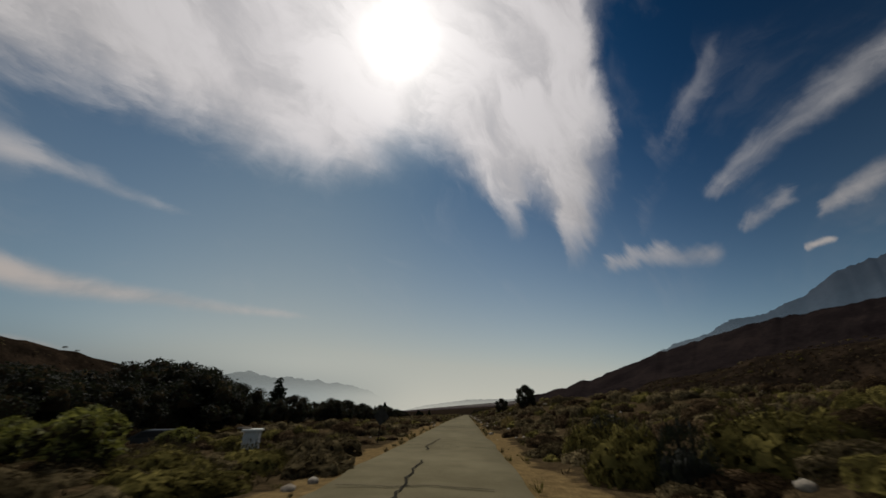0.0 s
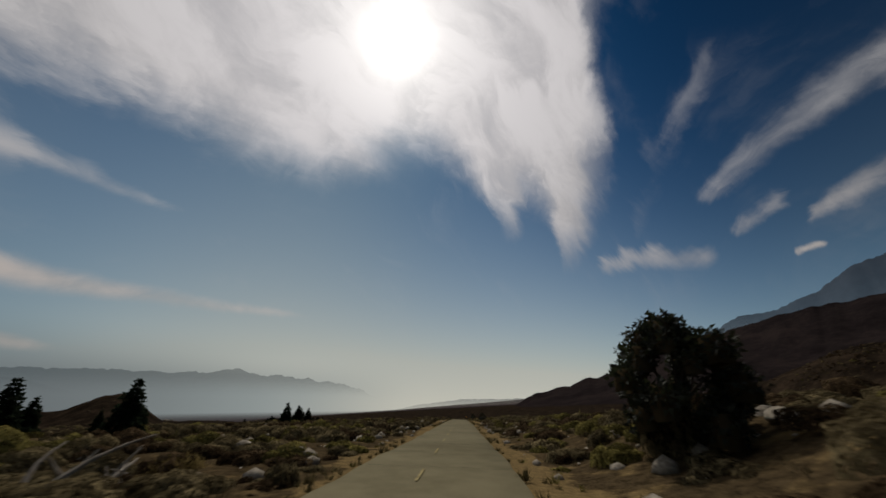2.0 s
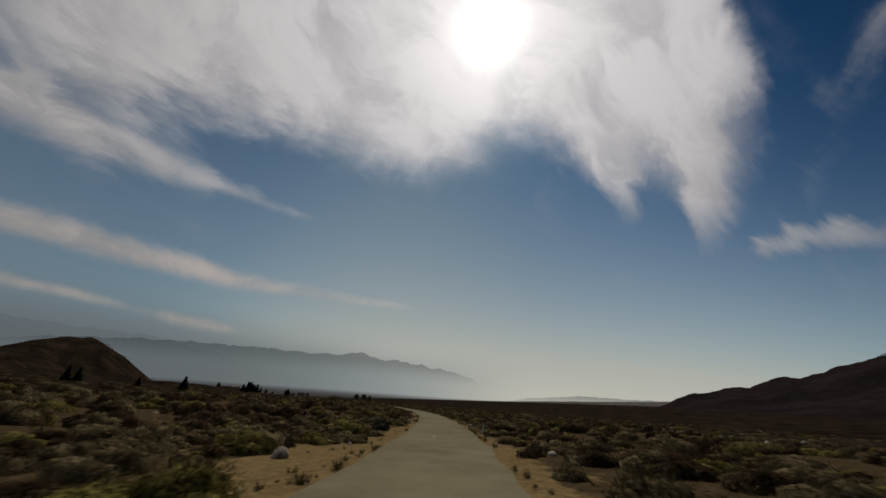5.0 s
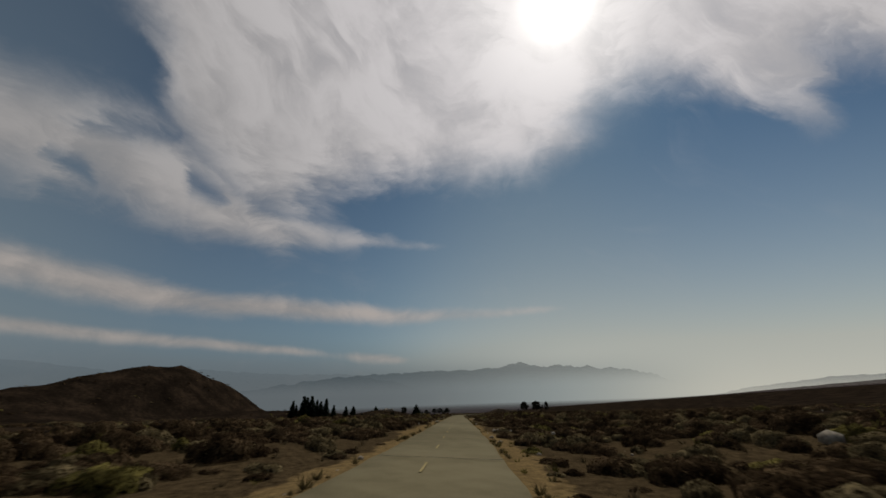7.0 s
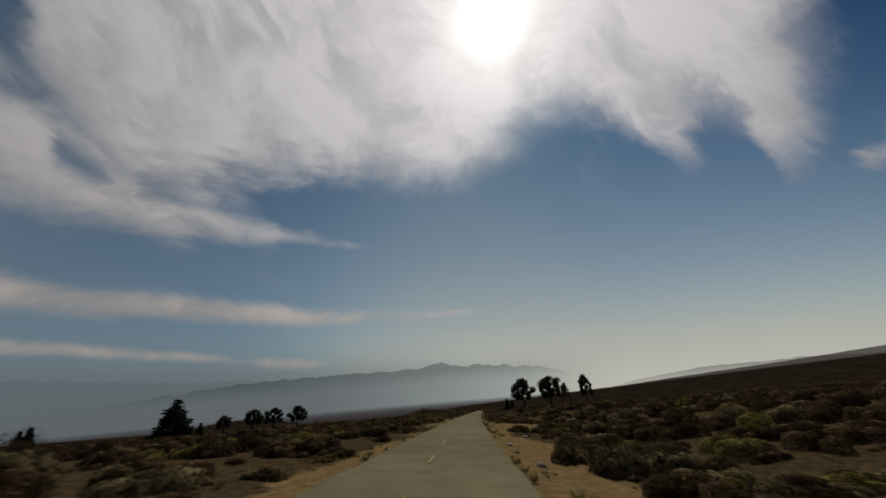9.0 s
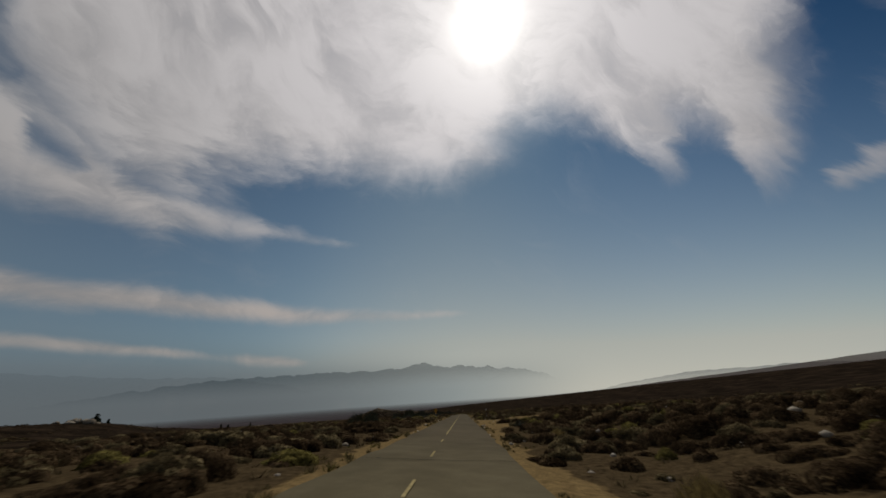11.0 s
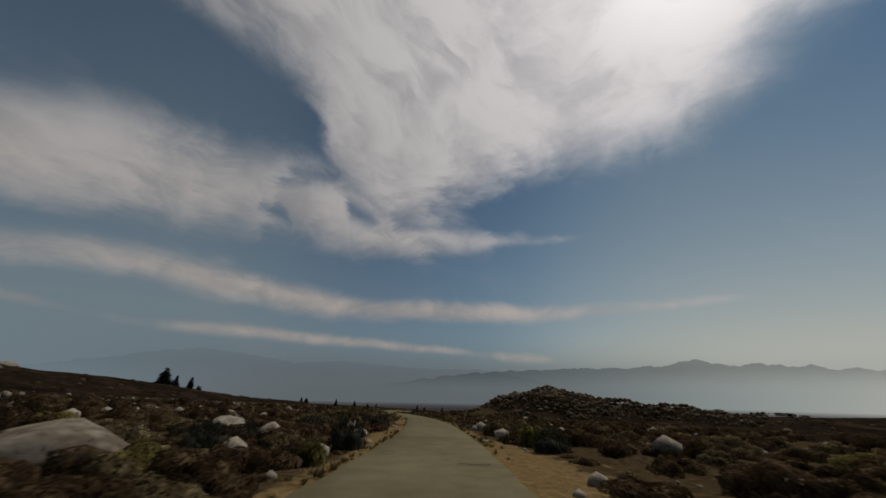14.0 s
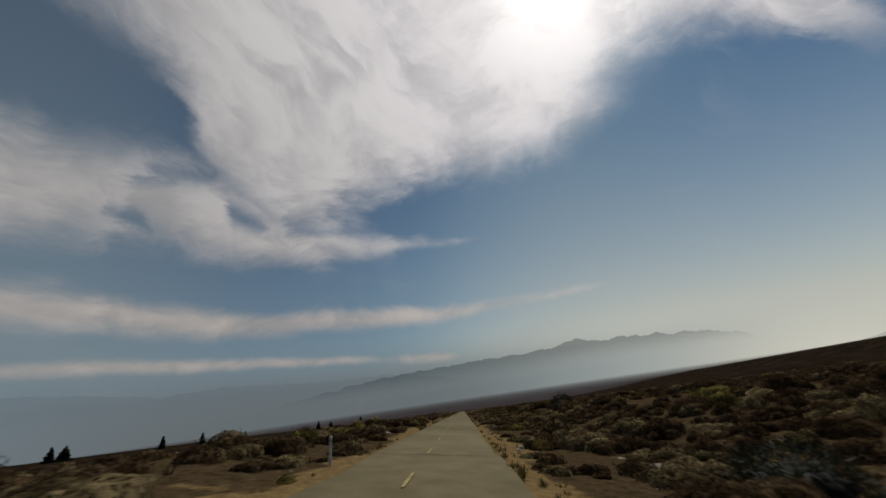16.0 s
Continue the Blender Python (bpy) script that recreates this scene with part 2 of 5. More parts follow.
# below the far range the smoke is dull and blue-grey
smoke = W.mix(W.math("MULTIPLY", W.ramp(leftward, 0.36, 0.76), W.ramp(elev, 6.5, 1.0, 0.0, 0.9)), smoke, (0.262, 0.300, 0.302))
smoke = W.mix(W.ramp(W.vec("DOT_PRODUCT", flat, tuple(direction(105, 0))), 0.45, 0.95), smoke, (0.166, 0.216, 0.248))
# the smoke lies greyer low over the downhill valley
smoke = W.mix(W.math("MULTIPLY", W.ramp(leftward, 0.66, 1.0), W.ramp(elev, 10.0, 0.0, 0.0, 0.9)), smoke, (0.120, 0.136, 0.144))
depth = W.ramp(leftward, -0.3, 1.0, -0.10, -0.036)
depth = W.math("MULTIPLY", depth, W.ramp(toward, 0.62, 1.0, 1.0, 0.52))
milk = W.math("MULTIPLY", W.ramp(W.vec("DOT_PRODUCT", flat, tuple(direction(128, 0))), 0.66, 1.0), 0.24)
smoke_part = W.math("MULTIPLY", W.math("POWER", 2.718, W.math("MULTIPLY", W.math("MAXIMUM", elev, 0.0), depth)), 1.22, clamp=True)
smoke_part = W.math("ADD", smoke_part, milk, clamp=True)
white = W.mix(near_sun, (0.385, 0.372, 0.368), (0.76, 0.725, 0.73))
white = W.vec("MULTIPLY", white, W.scale((1.0, 1.0, 1.0), W.ramp(fibres, 0.2, 0.75, 0.84, 1.06)))
# low in the smoky air the clouds turn beige
white = W.vec("MULTIPLY", white, W.mix(W.ramp(elev, 34.0, 6.0), (1.0, 1.0, 1.0), (1.06, 0.97, 0.89)))
glow = W.math("POWER", W.ramp(sun_angle, 28.0, 0.0), 2.4)
disc = W.math("POWER", W.ramp(sun_angle, 9.0, 0.0), 2.2)
light = W.add("ShaderNodeMixShader", smoke_part,
              W.add("ShaderNodeBackground", W.vec("MULTIPLY", W.add("ShaderNodeGamma", sky, 1.7).outputs[0], (0.070, 0.292, 0.298)), W.ramp(leftward, -0.95, 0.25, 0.020, 0.05)).outputs[0], W.add("ShaderNodeBackground", smoke, 1.0).outputs[0]).outputs[0]
light = W.add("ShaderNodeMixShader", thin_cloud, light, W.add("ShaderNodeBackground", white, 1.0).outputs[0]).outputs[0]
shine = W.math("ADD", W.math("MULTIPLY", glow, 0.42), W.math("MULTIPLY", disc, 1.2))
light = W.add("ShaderNodeAddShader", light, W.add("ShaderNodeBackground", (1.0, 0.96, 0.88, 1.0), shine).outputs[0]).outputs[0]
W.add("ShaderNodeOutputWorld", light)

sun = new("sun", bpy.data.lights.new("sun", "SUN"))
sun.data.energy, sun.data.angle, sun.data.color = 2.1, radians(1.5), (1.0, 0.94, 0.84)
sun.matrix_world = look(direction(SUN_AZ, SUN_EL) * 50, (0, 0, 0))


# ---- materials ----
def material(name, tones, rough=0.9, grain=1.0, spots=0.15, bump=0.3, metal=0.0, island=0.0, each=0.0, leaf=0.0, lace=0.0):
    """A rough surface of two or three tones: broad stains and fine grain (lengths in true metres), and what differs
    from leaf to leaf (island) and from piece to piece (each). lace: the size of the gaps between sprigs of foliage."""
    m = bpy.data.materials.new(name)
    m.use_nodes = True
    n = Nodes(m.node_tree)
    at = n.add("ShaderNodeTexCoord").outputs["Object"]
    broad = n.noise(at, 1 / (grain * K), 5.0, 0.6)
    fine = n.noise(at, 1 / (spots * K), 4.0, 0.65)
    x = n.ramp(n.math("ADD", n.math("MULTIPLY", broad, 0.6), n.math("MULTIPLY", fine, 0.4)), 0.32, 0.68)
    if island:
        x = n.math("ADD", x, n.math("MULTIPLY", n.math("SUBTRACT", n.add("ShaderNodeNewGeometry").outputs["Random Per Island"], 0.5), island))
    if each:
        x = n.math("ADD", x, n.math("MULTIPLY", n.math("SUBTRACT", n.add("ShaderNodeObjectInfo").outputs["Random"], 0.5), each))
    colours = n.add("ShaderNodeValToRGB", x)
    for i, tone in enumerate(tones):
        if i > 1:
            colours.color_ramp.elements.new(0.5)
    for i, (tone, spot) in enumerate(zip(tones, colours.color_ramp.elements)):
        spot.position, spot.color = i / (len(tones) - 1), (*tone, 1.0)
    shell = n.add("ShaderNodeBsdfPrincipled", colours.outputs[0], Roughness=rough, Metallic=metal)
    shell.inputs["Specular IOR Level"].default_value = 0.0 if rough > 0.78 else 0.4
    if bump:
        relief = n.add("ShaderNodeBump", Strength=bump, Distance=spots * K * 0.4)
        n.tree.links.new(fine, relief.inputs["Height"])
        n.tree.links.new(relief.outputs[0], shell.inputs["Normal"])
    surface = shell.outputs[0]
    if leaf:
        surface = n.add("ShaderNodeMixShader", leaf, surface, n.add("ShaderNodeBsdfTranslucent", colours.outputs[0]).outputs[0]).outputs[0]
    if lace:
        gaps = n.ramp(n.noise(at, 1 / (lace * K), 2.0, 0.6), 0.50, 0.56)
        surface = n.add("ShaderNodeMixShader", gaps, surface, n.add("ShaderNodeBsdfTransparent").outputs[0]).outputs[0]
    n.add("ShaderNodeOutputMaterial", surface)
    return m


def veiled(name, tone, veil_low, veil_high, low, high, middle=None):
    """A far slope with smoke haze put into its material: the sky shines through it, most of all between the heights low
    and high (true metres).
    """
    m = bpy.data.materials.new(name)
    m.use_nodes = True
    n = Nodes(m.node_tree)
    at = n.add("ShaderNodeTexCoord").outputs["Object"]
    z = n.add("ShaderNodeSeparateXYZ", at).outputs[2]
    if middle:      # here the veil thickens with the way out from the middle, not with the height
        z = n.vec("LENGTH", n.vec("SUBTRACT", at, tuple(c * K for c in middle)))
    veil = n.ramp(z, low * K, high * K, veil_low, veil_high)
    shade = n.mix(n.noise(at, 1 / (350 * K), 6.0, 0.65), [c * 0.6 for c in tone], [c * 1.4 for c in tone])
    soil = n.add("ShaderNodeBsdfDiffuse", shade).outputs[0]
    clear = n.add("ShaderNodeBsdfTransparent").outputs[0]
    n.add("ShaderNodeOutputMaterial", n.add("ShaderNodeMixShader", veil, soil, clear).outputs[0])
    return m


TAR = material("tar", [(0.022, 0.020, 0.016), (0.045, 0.042, 0.034)], 0.85, 0.5, 0.1, 0.1)
PAINT = material("worn_yellow_paint", [(0.150, 0.125, 0.070), (0.290, 0.235, 0.115), (0.380, 0.320, 0.170)], 0.8, 0.4, 0.08, 0.1)
SOIL = material("stony_soil", [(0.035, 0.026, 0.017), (0.085, 0.062, 0.038), (0.17, 0.125, 0.072)], 0.95, 2.2, 0.3, 0.5)
SAND = material("sand", [(0.10, 0.072, 0.042), (0.20, 0.138, 0.068), (0.30, 0.205, 0.098)], 0.95, 2.5, 0.25, 0.5)
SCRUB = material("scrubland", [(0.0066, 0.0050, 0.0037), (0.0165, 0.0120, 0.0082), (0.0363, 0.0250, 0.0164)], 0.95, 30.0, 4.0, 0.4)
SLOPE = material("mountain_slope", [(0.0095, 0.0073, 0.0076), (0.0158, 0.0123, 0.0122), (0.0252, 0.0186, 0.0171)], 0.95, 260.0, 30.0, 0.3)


def asphalt():
    """Sun-bleached asphalt with pale grit, darker where it was laid anew, and a little smoother in the wheel tracks."""
    m = bpy.data.materials.new("asphalt")
    m.use_nodes = True
    n = Nodes(m.node_tree)
    at = n.add("ShaderNodeTexCoord").outputs["Object"]
    fresh = n.add("ShaderNodeAttribute")
    fresh.attribute_name = "fresh"
    patch, broad, grit = n.noise(at, 1 / (9.0 * K), 3.0, 0.5), n.noise(at, 1 / (1.2 * K), 5.0, 0.6), n.noise(at, 1 / (0.05 * K), 3.0, 0.65)
    x = n.math("ADD", n.math("MULTIPLY", patch, 0.45), n.math("ADD", n.math("MULTIPLY", broad, 0.35), n.math("MULTIPLY", grit, 0.2)))
    x = n.ramp(x, 0.34, 0.66)
    old = n.mix(x, (0.105, 0.089, 0.049), (0.178, 0.153, 0.090))
    laid = n.mix(x, (0.056, 0.044, 0.026), (0.092, 0.074, 0.045))
    shell = n.add("ShaderNodeBsdfPrincipled", n.mix(fresh.outputs["Fac"], old, laid), Roughness=0.85)
    shell.inputs["Specular IOR Level"].default_value = 0.03
    relief = n.add("ShaderNodeBump", Strength=0.3, Distance=0.02 * K)
    n.tree.links.new(grit, relief.inputs["Height"])
    n.tree.links.new(relief.outputs[0], shell.inputs["Normal"])
    n.add("ShaderNodeOutputMaterial", shell.outputs[0])
    return m


ASPHALT = asphalt()


def roadside():
    """Stony soil that gives way to bare sand where the mesh says so, with a ragged border."""
    m = bpy.data.materials.new("roadside")
    m.use_nodes = True
    n = Nodes(m.node_tree)
    at = n.add("ShaderNodeTexCoord").outputs["Object"]
    bare = n.add("ShaderNodeAttribute")
    bare.attribute_name = "bare"
    broad, fine, grit = n.noise(at, 1 / (1.7 * K), 5.0, 0.6), n.noise(at, 1 / (0.35 * K), 5.0, 0.65), n.noise(at, 1 / (0.06 * K), 3.0, 0.6)
    part_sand = n.ramp(n.math("ADD", bare.outputs["Fac"], n.math("MULTIPLY", n.math("SUBTRACT", broad, 0.5), 1.7)), 0.38, 0.62)
    x = n.ramp(n.math("ADD", n.math("MULTIPLY", fine, 0.6), n.math("MULTIPLY", grit, 0.4)), 0.33, 0.67)
    sand = n.mix(x, (0.088, 0.061, 0.028), (0.210, 0.146, 0.066))
    soil = n.mix(x, (0.021, 0.0152, 0.0085), (0.086, 0.061, 0.032))
    shell = n.add("ShaderNodeBsdfPrincipled", n.mix(part_sand, soil, sand), Roughness=0.95)
    shell.inputs["Specular IOR Level"].default_value = 0.0
    relief = n.add("ShaderNodeBump", Strength=0.7, Distance=0.12 * K)
    n.tree.links.new(fine, relief.inputs["Height"])
    n.tree.links.new(relief.outputs[0], shell.inputs["Normal"])
    n.add("ShaderNodeOutputMaterial", shell.outputs[0])
    return m


ROADSIDE = roadside()
HILL = material("hill_slope", [(0.025, 0.020, 0.014), (0.05, 0.038, 0.026), (0.085, 0.065, 0.042)], 0.95, 40.0, 5.0, 0.5)
ROCK = material("granite", [(0.1156, 0.0946, 0.0712), (0.2300, 0.1990, 0.1561), (0.3456, 0.3082, 0.2503)], 0.85, 1.2, 0.15, 0.5, each=0.5)
DARK_ROCK = material("weathered_granite", [(0.0638, 0.0483, 0.0323), (0.1342, 0.1029, 0.0703), (0.2167, 0.1701, 0.1216)], 0.9, 1.8, 0.2, 0.5, each=0.5)
SAGE = material("sagebrush_leaves", [(0.0220, 0.0170, 0.0090), (0.0770, 0.0600, 0.0312), (0.2090, 0.1630, 0.0853)], 0.85, 0.5, 0.07, 1.0, island=0.45, leaf=0.2, lace=0.10)
GREEN = material("green_brush_leaves", [(0.0252, 0.0216, 0.0074), (0.0868, 0.0743, 0.0231), (0.2240, 0.1863, 0.0567)], 0.85, 0.5, 0.07, 1.0, island=0.45, leaf=0.2, lace=0.10)
DRY = material("dry_brush_twigs", [(0.0110, 0.0070, 0.0041), (0.0374, 0.0250, 0.0139), (0.1100, 0.0750, 0.0410)], 0.85, 0.5, 0.07, 1.0, island=0.45, leaf=0.2, lace=0.10)
STRAW = material("straw_grass", [(0.11, 0.080, 0.030), (0.21, 0.155, 0.060), (0.32, 0.24, 0.10)], 0.85, 2.0, 0.4, 0, island=0.7, leaf=0.45)
STRAW_DARK = material("shoulder_straw", [(0.045, 0.036, 0.016), (0.095, 0.075, 0.034), (0.165, 0.130, 0.062)], 0.85, 2.0, 0.4, 0, island=0.6, leaf=0.3)
DRY_GRASS = material("dry_twigs", [(0.022, 0.016, 0.009), (0.060, 0.045, 0.024), (0.130, 0.098, 0.052)], 0.85, 2.0, 0.4, 0, island=0.7, leaf=0.25)
# a dull tone put in for the shade deep inside foliage
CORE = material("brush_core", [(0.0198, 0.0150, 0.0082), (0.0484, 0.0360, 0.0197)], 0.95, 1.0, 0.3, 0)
TREE_LEAF = material("tree_leaves", [(0.007, 0.008, 0.004), (0.017, 0.020, 0.009), (0.036, 0.041, 0.016)], 0.75, 4.0, 0.6, 0, island=0.7, leaf=0.45)
NEEDLE = material("conifer_needles", [(0.008, 0.012, 0.007), (0.020, 0.028, 0.016), (0.038, 0.050, 0.026)], 0.8, 4.0, 0.6, 0, island=0.7, leaf=0.45)
WILLOW = material("willow_leaves", [(0.06, 0.062, 0.012), (0.16, 0.16, 0.034), (0.26, 0.255, 0.062)], 0.75, 3.0, 0.4, 0, island=0.7, leaf=0.45)
BARK = material("bark", [(0.025, 0.019, 0.014), (0.07, 0.055, 0.042)], 0.95, 0.6, 0.08, 0.5)
DEADWOOD = material("dead_wood", [(0.16, 0.135, 0.11), (0.34, 0.30, 0.25)], 0.9, 0.5, 0.06, 0.4)
SIGN_YELLOW = material("sign_yellow", [(0.62, 0.27, 0.015), (0.72, 0.33, 0.02)], 0.45, 0.6, 0.1, 0)
BLACK = material("black_paint", [(0.008, 0.008, 0.008), (0.014, 0.014, 0.013)], 0.5, 0.4, 0.1, 0)
METAL = material("galvanised_steel", [(0.22, 0.22, 0.22), (0.34, 0.34, 0.33)], 0.45, 0.3, 0.05, 0.1, metal=0.7)
DULL = material("weathered_plate", [(0.035, 0.033, 0.030), (0.070, 0.066, 0.060)], 0.85, 0.3, 0.05, 0.1)
WOOD = material("grey_wood", [(0.180, 0.143, 0.105), (0.360, 0.300, 0.232)], 0.9, 0.5, 0.05, 0.4)
WHITE = material("white_paint", [(0.55, 0.54, 0.50), (0.78, 0.77, 0.73)], 0.6, 0.5, 0.1, 0.1)
# far slopes: distance haze is put in as transparency and a bluish tone
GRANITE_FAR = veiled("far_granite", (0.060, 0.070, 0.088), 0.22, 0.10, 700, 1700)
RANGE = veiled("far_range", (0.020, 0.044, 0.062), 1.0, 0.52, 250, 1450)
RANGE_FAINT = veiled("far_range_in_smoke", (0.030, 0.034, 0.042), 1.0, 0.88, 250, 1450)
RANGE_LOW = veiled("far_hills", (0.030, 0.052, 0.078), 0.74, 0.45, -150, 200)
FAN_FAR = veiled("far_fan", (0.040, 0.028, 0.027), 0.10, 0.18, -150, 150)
# mist over the valley is imitated by transparency that grows outward
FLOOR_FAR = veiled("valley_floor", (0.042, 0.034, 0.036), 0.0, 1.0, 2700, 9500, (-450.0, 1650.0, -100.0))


# ---- building ----
def sheet(name, verts, faces, mat, parent=None, label="", smooth=False):
    """One mesh object from arrays of places in true metres and faces of equal length."""
    verts, faces = np.asarray(verts, float).reshape(-1, 3) * K, np.asarray(faces, np.int32)
    mesh = bpy.data.meshes.new(name)
    mesh.vertices.add(len(verts))
    mesh.vertices.foreach_set("co", verts.ravel())
    n, k = faces.shape
    mesh.loops.add(n * k)
    mesh.loops.foreach_set("vertex_index", faces.ravel())
    mesh.polygons.add(n)
    mesh.polygons.foreach_set("loop_start", np.arange(n, dtype=np.int32) * k)
    if smooth:
        mesh.polygons.foreach_set("use_smooth", np.ones(n, bool))
    mesh.update(calc_edges=True)
    mesh.materials.append(mat)
    ob = new(name, mesh)
    if parent:
        ob.parent = parent
    return tagged(ob, label=label)


def part(name, bm, mat, parent=None, label="", smooth=False):
    """One mesh object from a bmesh in true metres."""
    bm.transform(Matrix.Scale(K, 4))
    mesh = bpy.data.meshes.new(name)
    for f in bm.faces:
        f.smooth = smooth
    bm.to_mesh(mesh)
    bm.free()
    mesh.materials.append(mat)
    ob = new(name, mesh)
    if parent:
        ob.parent = parent
    return tagged(ob, label=label)


def at(place, turn=0.0, scale=1.0, lean=(0.0, 0.0)):
    """The pose of a thing in true metres: its turn about the upright, and its lean about x and y, in degrees."""
    return Matrix.Translation(Vector(place) * K) @ pose(0, 0, 0, lean[0], lean[1], turn) @ Matrix.Scale(scale, 4)


def hump(d, inner, outer):
    """1 inside inner, 0 past outer, smooth between."""
    x = np.clip((outer - d) / (outer - inner), 0, 1)
    return x * x * (3 - 2 * x)


def rough_field(x, y, size, seed=0.0):
    """Smooth random heights from -1 to 1, with humps of about that size."""
    out, amp, total = 0.0, 1.0, 0.0
    rng = np.random.RandomState(int(abs(seed) * 7) + 11)
    for octave in range(3):
        for k in range(4):
            a, p = rng.uniform(0, math.tau), rng.uniform(0, math.tau)
            f = math.tau / size * 2**octave * rng.uniform(0.7, 1.3)
            out = out + amp * np.sin(f * (x * math.cos(a) + y * math.sin(a)) + p)
            total += amp * amp * 0.5
        amp *= 0.5
    return out / math.sqrt(total) * 0.5


# ---- the lie of the land ----
_knots = np.arange(0, len(WAY_T), 10)
_kp, _ku = WAY_MID[_knots], WAY_UP[_knots]
FALL = np.array([0.015, -0.037])       # how the whole fan falls away
_kf = WAY_FWD[_knots]
_flat = _kf[:, :2] / np.linalg.norm(_kf[:, :2], axis=1)[:, None]
_kg = FALL + _flat * (_kf[:, 2] / np.linalg.norm(_kf[:, :2], axis=1) - _flat @ FALL)[:, None]


def fan(x, y):
    """The wide slope that the road runs down: the road's own planes near it, the valley's slope far off."""
    shape = np.shape(x)
    p = np.stack([np.ravel(x), np.ravel(y)], -1)
    z, d_min = np.empty(len(p)), np.empty(len(p))
    for i in range(0, len(p), 20000):
        d = p[i:i + 20000, None] - _kp[None, :, :2]
        r2 = (d**2).sum(-1)
        w = 1 / (r2 + 20.0**2) ** 2
        r = np.sqrt(r2)
        plane = _kp[None, :, 2] + (d * _kg[None]).sum(-1)
        z[i:i + 20000] = (w * plane).sum(-1) / w.sum(-1)
        d_min[i:i + 20000] = r.min(-1)
    wide = np.clip(-62 + (p - np.array([-450.0, 1650.0])) @ FALL, -178, 45)
    # the toe of the mountains lifts the fan on the uphill side
    toe = -70 + (p[:, 0] + 394) * 0.046 - (p[:, 1] - 1595) * 0.005
    wide = np.maximum(wide, np.clip(toe, -400, 160))
    far = 1 - hump(d_min, 300, 1100)
    return (z * (1 - far) + wide * far).reshape(shape), d_min.reshape(shape)


def hills(x, y):
    """The low hills beside the road, as heights over the fan."""
    z = 0.0
    # the brown flat-topped hill, the one past the grove, the rise before the knoll, and the foot of the mountains
    for cx, cy, rx, ry, turn, top, h in ((-881, 1419, 345, 140, -52.2, 0.0, 76), (-1112, 1408, 262, 190, -6.8, 0.1, 40), (-872, 351, 504, 708, 101.8, 0.38, 100), (-1304, 2174, 150, 494, 47.5, 0.0, 20), (614, 457, 369, 750, 2.9, 0.46, 59), (-700, 1515, 150, 120, 0, 0.1, 10)):
        c, s = math.cos(radians(turn)), math.sin(radians(turn))
        u, v = ((x - cx) * c + (y - cy) * s) / rx, ((y - cy) * c - (x - cx) * s) / ry
        r = np.sqrt(u * u + v * v) * (1 + 0.12 * rough_field(x, y, 260, cx))
        z = z + h * hump(r, top, 1.0) * (1 + 0.05 * rough_field(x, y, 60, cy))
    # the rocky knoll and its two outliers
    for cx, cy, r0, h in ((-1036, 2564, 60, 18.0), (-1004, 2622, 52, 11.0), (-988, 2690, 64, 10.0), (-1030, 2907, 65, 9.0)):
        r = np.hypot(x - cx, y - cy) * (1 + 0.2 * rough_field(x, y, 50, cx))
        z = z + h * np.clip(1 - r / r0, 0, 1) ** 1.1
    gap = np.full(np.shape(x), 1e9)
    for px, py in WAY_MID[::8, :2]:
        gap = np.minimum(gap, np.hypot(x - px, y - py))
    return z * (1 - hump(gap, 24, 60))


def side_relief(t, side, x, y):
    """What the roadside adds to the road's plane: the shoulder, the hummocks, and the cut bank on the uphill side."""
    out = np.maximum(np.abs(side) - road_half(t) - 0.3, 0)
    z = -0.10 * np.minimum(out / 0.6, 1) + 0.10 * rough_field(x, y, 6.0, 3) * np.minimum(out / 2, 1)
    z = z + 0.45 * rough_field(x, y, 22.0, 5) * np.clip((out - 2) / 8, 0, 1)
    bank = hump(np.abs(t - 1.15), 0.75, 1.25) * (side > 0)
    return z + bank * (2.6 * (1 - hump(out, 1.5, 10.0)) + 1.2 * (1 - hump(out, 8, 30)))


def land(t, side):
    """The ground beside the road: places for film times of passing t and metres right of the middle."""
    t, side = np.broadcast_arrays(np.asarray(t, float), np.asarray(side, float))
    p = along(WAY_MID, t) + side[..., None] * along(WAY_SIDE, t)
    z, _ = fan(p[..., 0], p[..., 1])
    k = hump(np.abs(side), 4.5, 22)
    p[..., 2] = p[..., 2] * k + z * (1 - k) + hills(p[..., 0], p[..., 1]) + side_relief(t, side, p[..., 0], p[..., 1]) - 0.04
    return p


# bare sandy places beside the road: film time of passing, half length in seconds, metres out from the middle (right is positive)
CLEARINGS = ((3.53, 0.018, 6.4), (2.65, 0.30, 6.0), (2.62, 0.30, -6.2), (1.08, 0.06, -5.2), (3.05, 0.06, 7.0), (8.08, 0.10, 5.4), (12.08, 0.10, 7.6), (14.05, 0.10, 5.8), (13.05, 0.10, -5.6), (0.75, 0.10, -6.5), (1.62, 0.07, -11.0), (3.68, 0.11, 13.0), (4.62, 0.05, -6.5), (5.08, 0.04, -7.0), (7.62, 0.10, 6.5), (9.28, 0.06, 13.0), (9.08, 0.10, 6.5),
             (11.45, 0.05, 40.0), (11.36, 0.12, 9.0), (11.95, 0.25, 6.5), (12.56, 0.09, -9.5), (12.75, 0.15, 7.0), (14.55, 0.025, -9.0), (15.06, 0.05, 12.0), (15.55, 0.06, 7.0), (15.6, 0.5, 5.6))


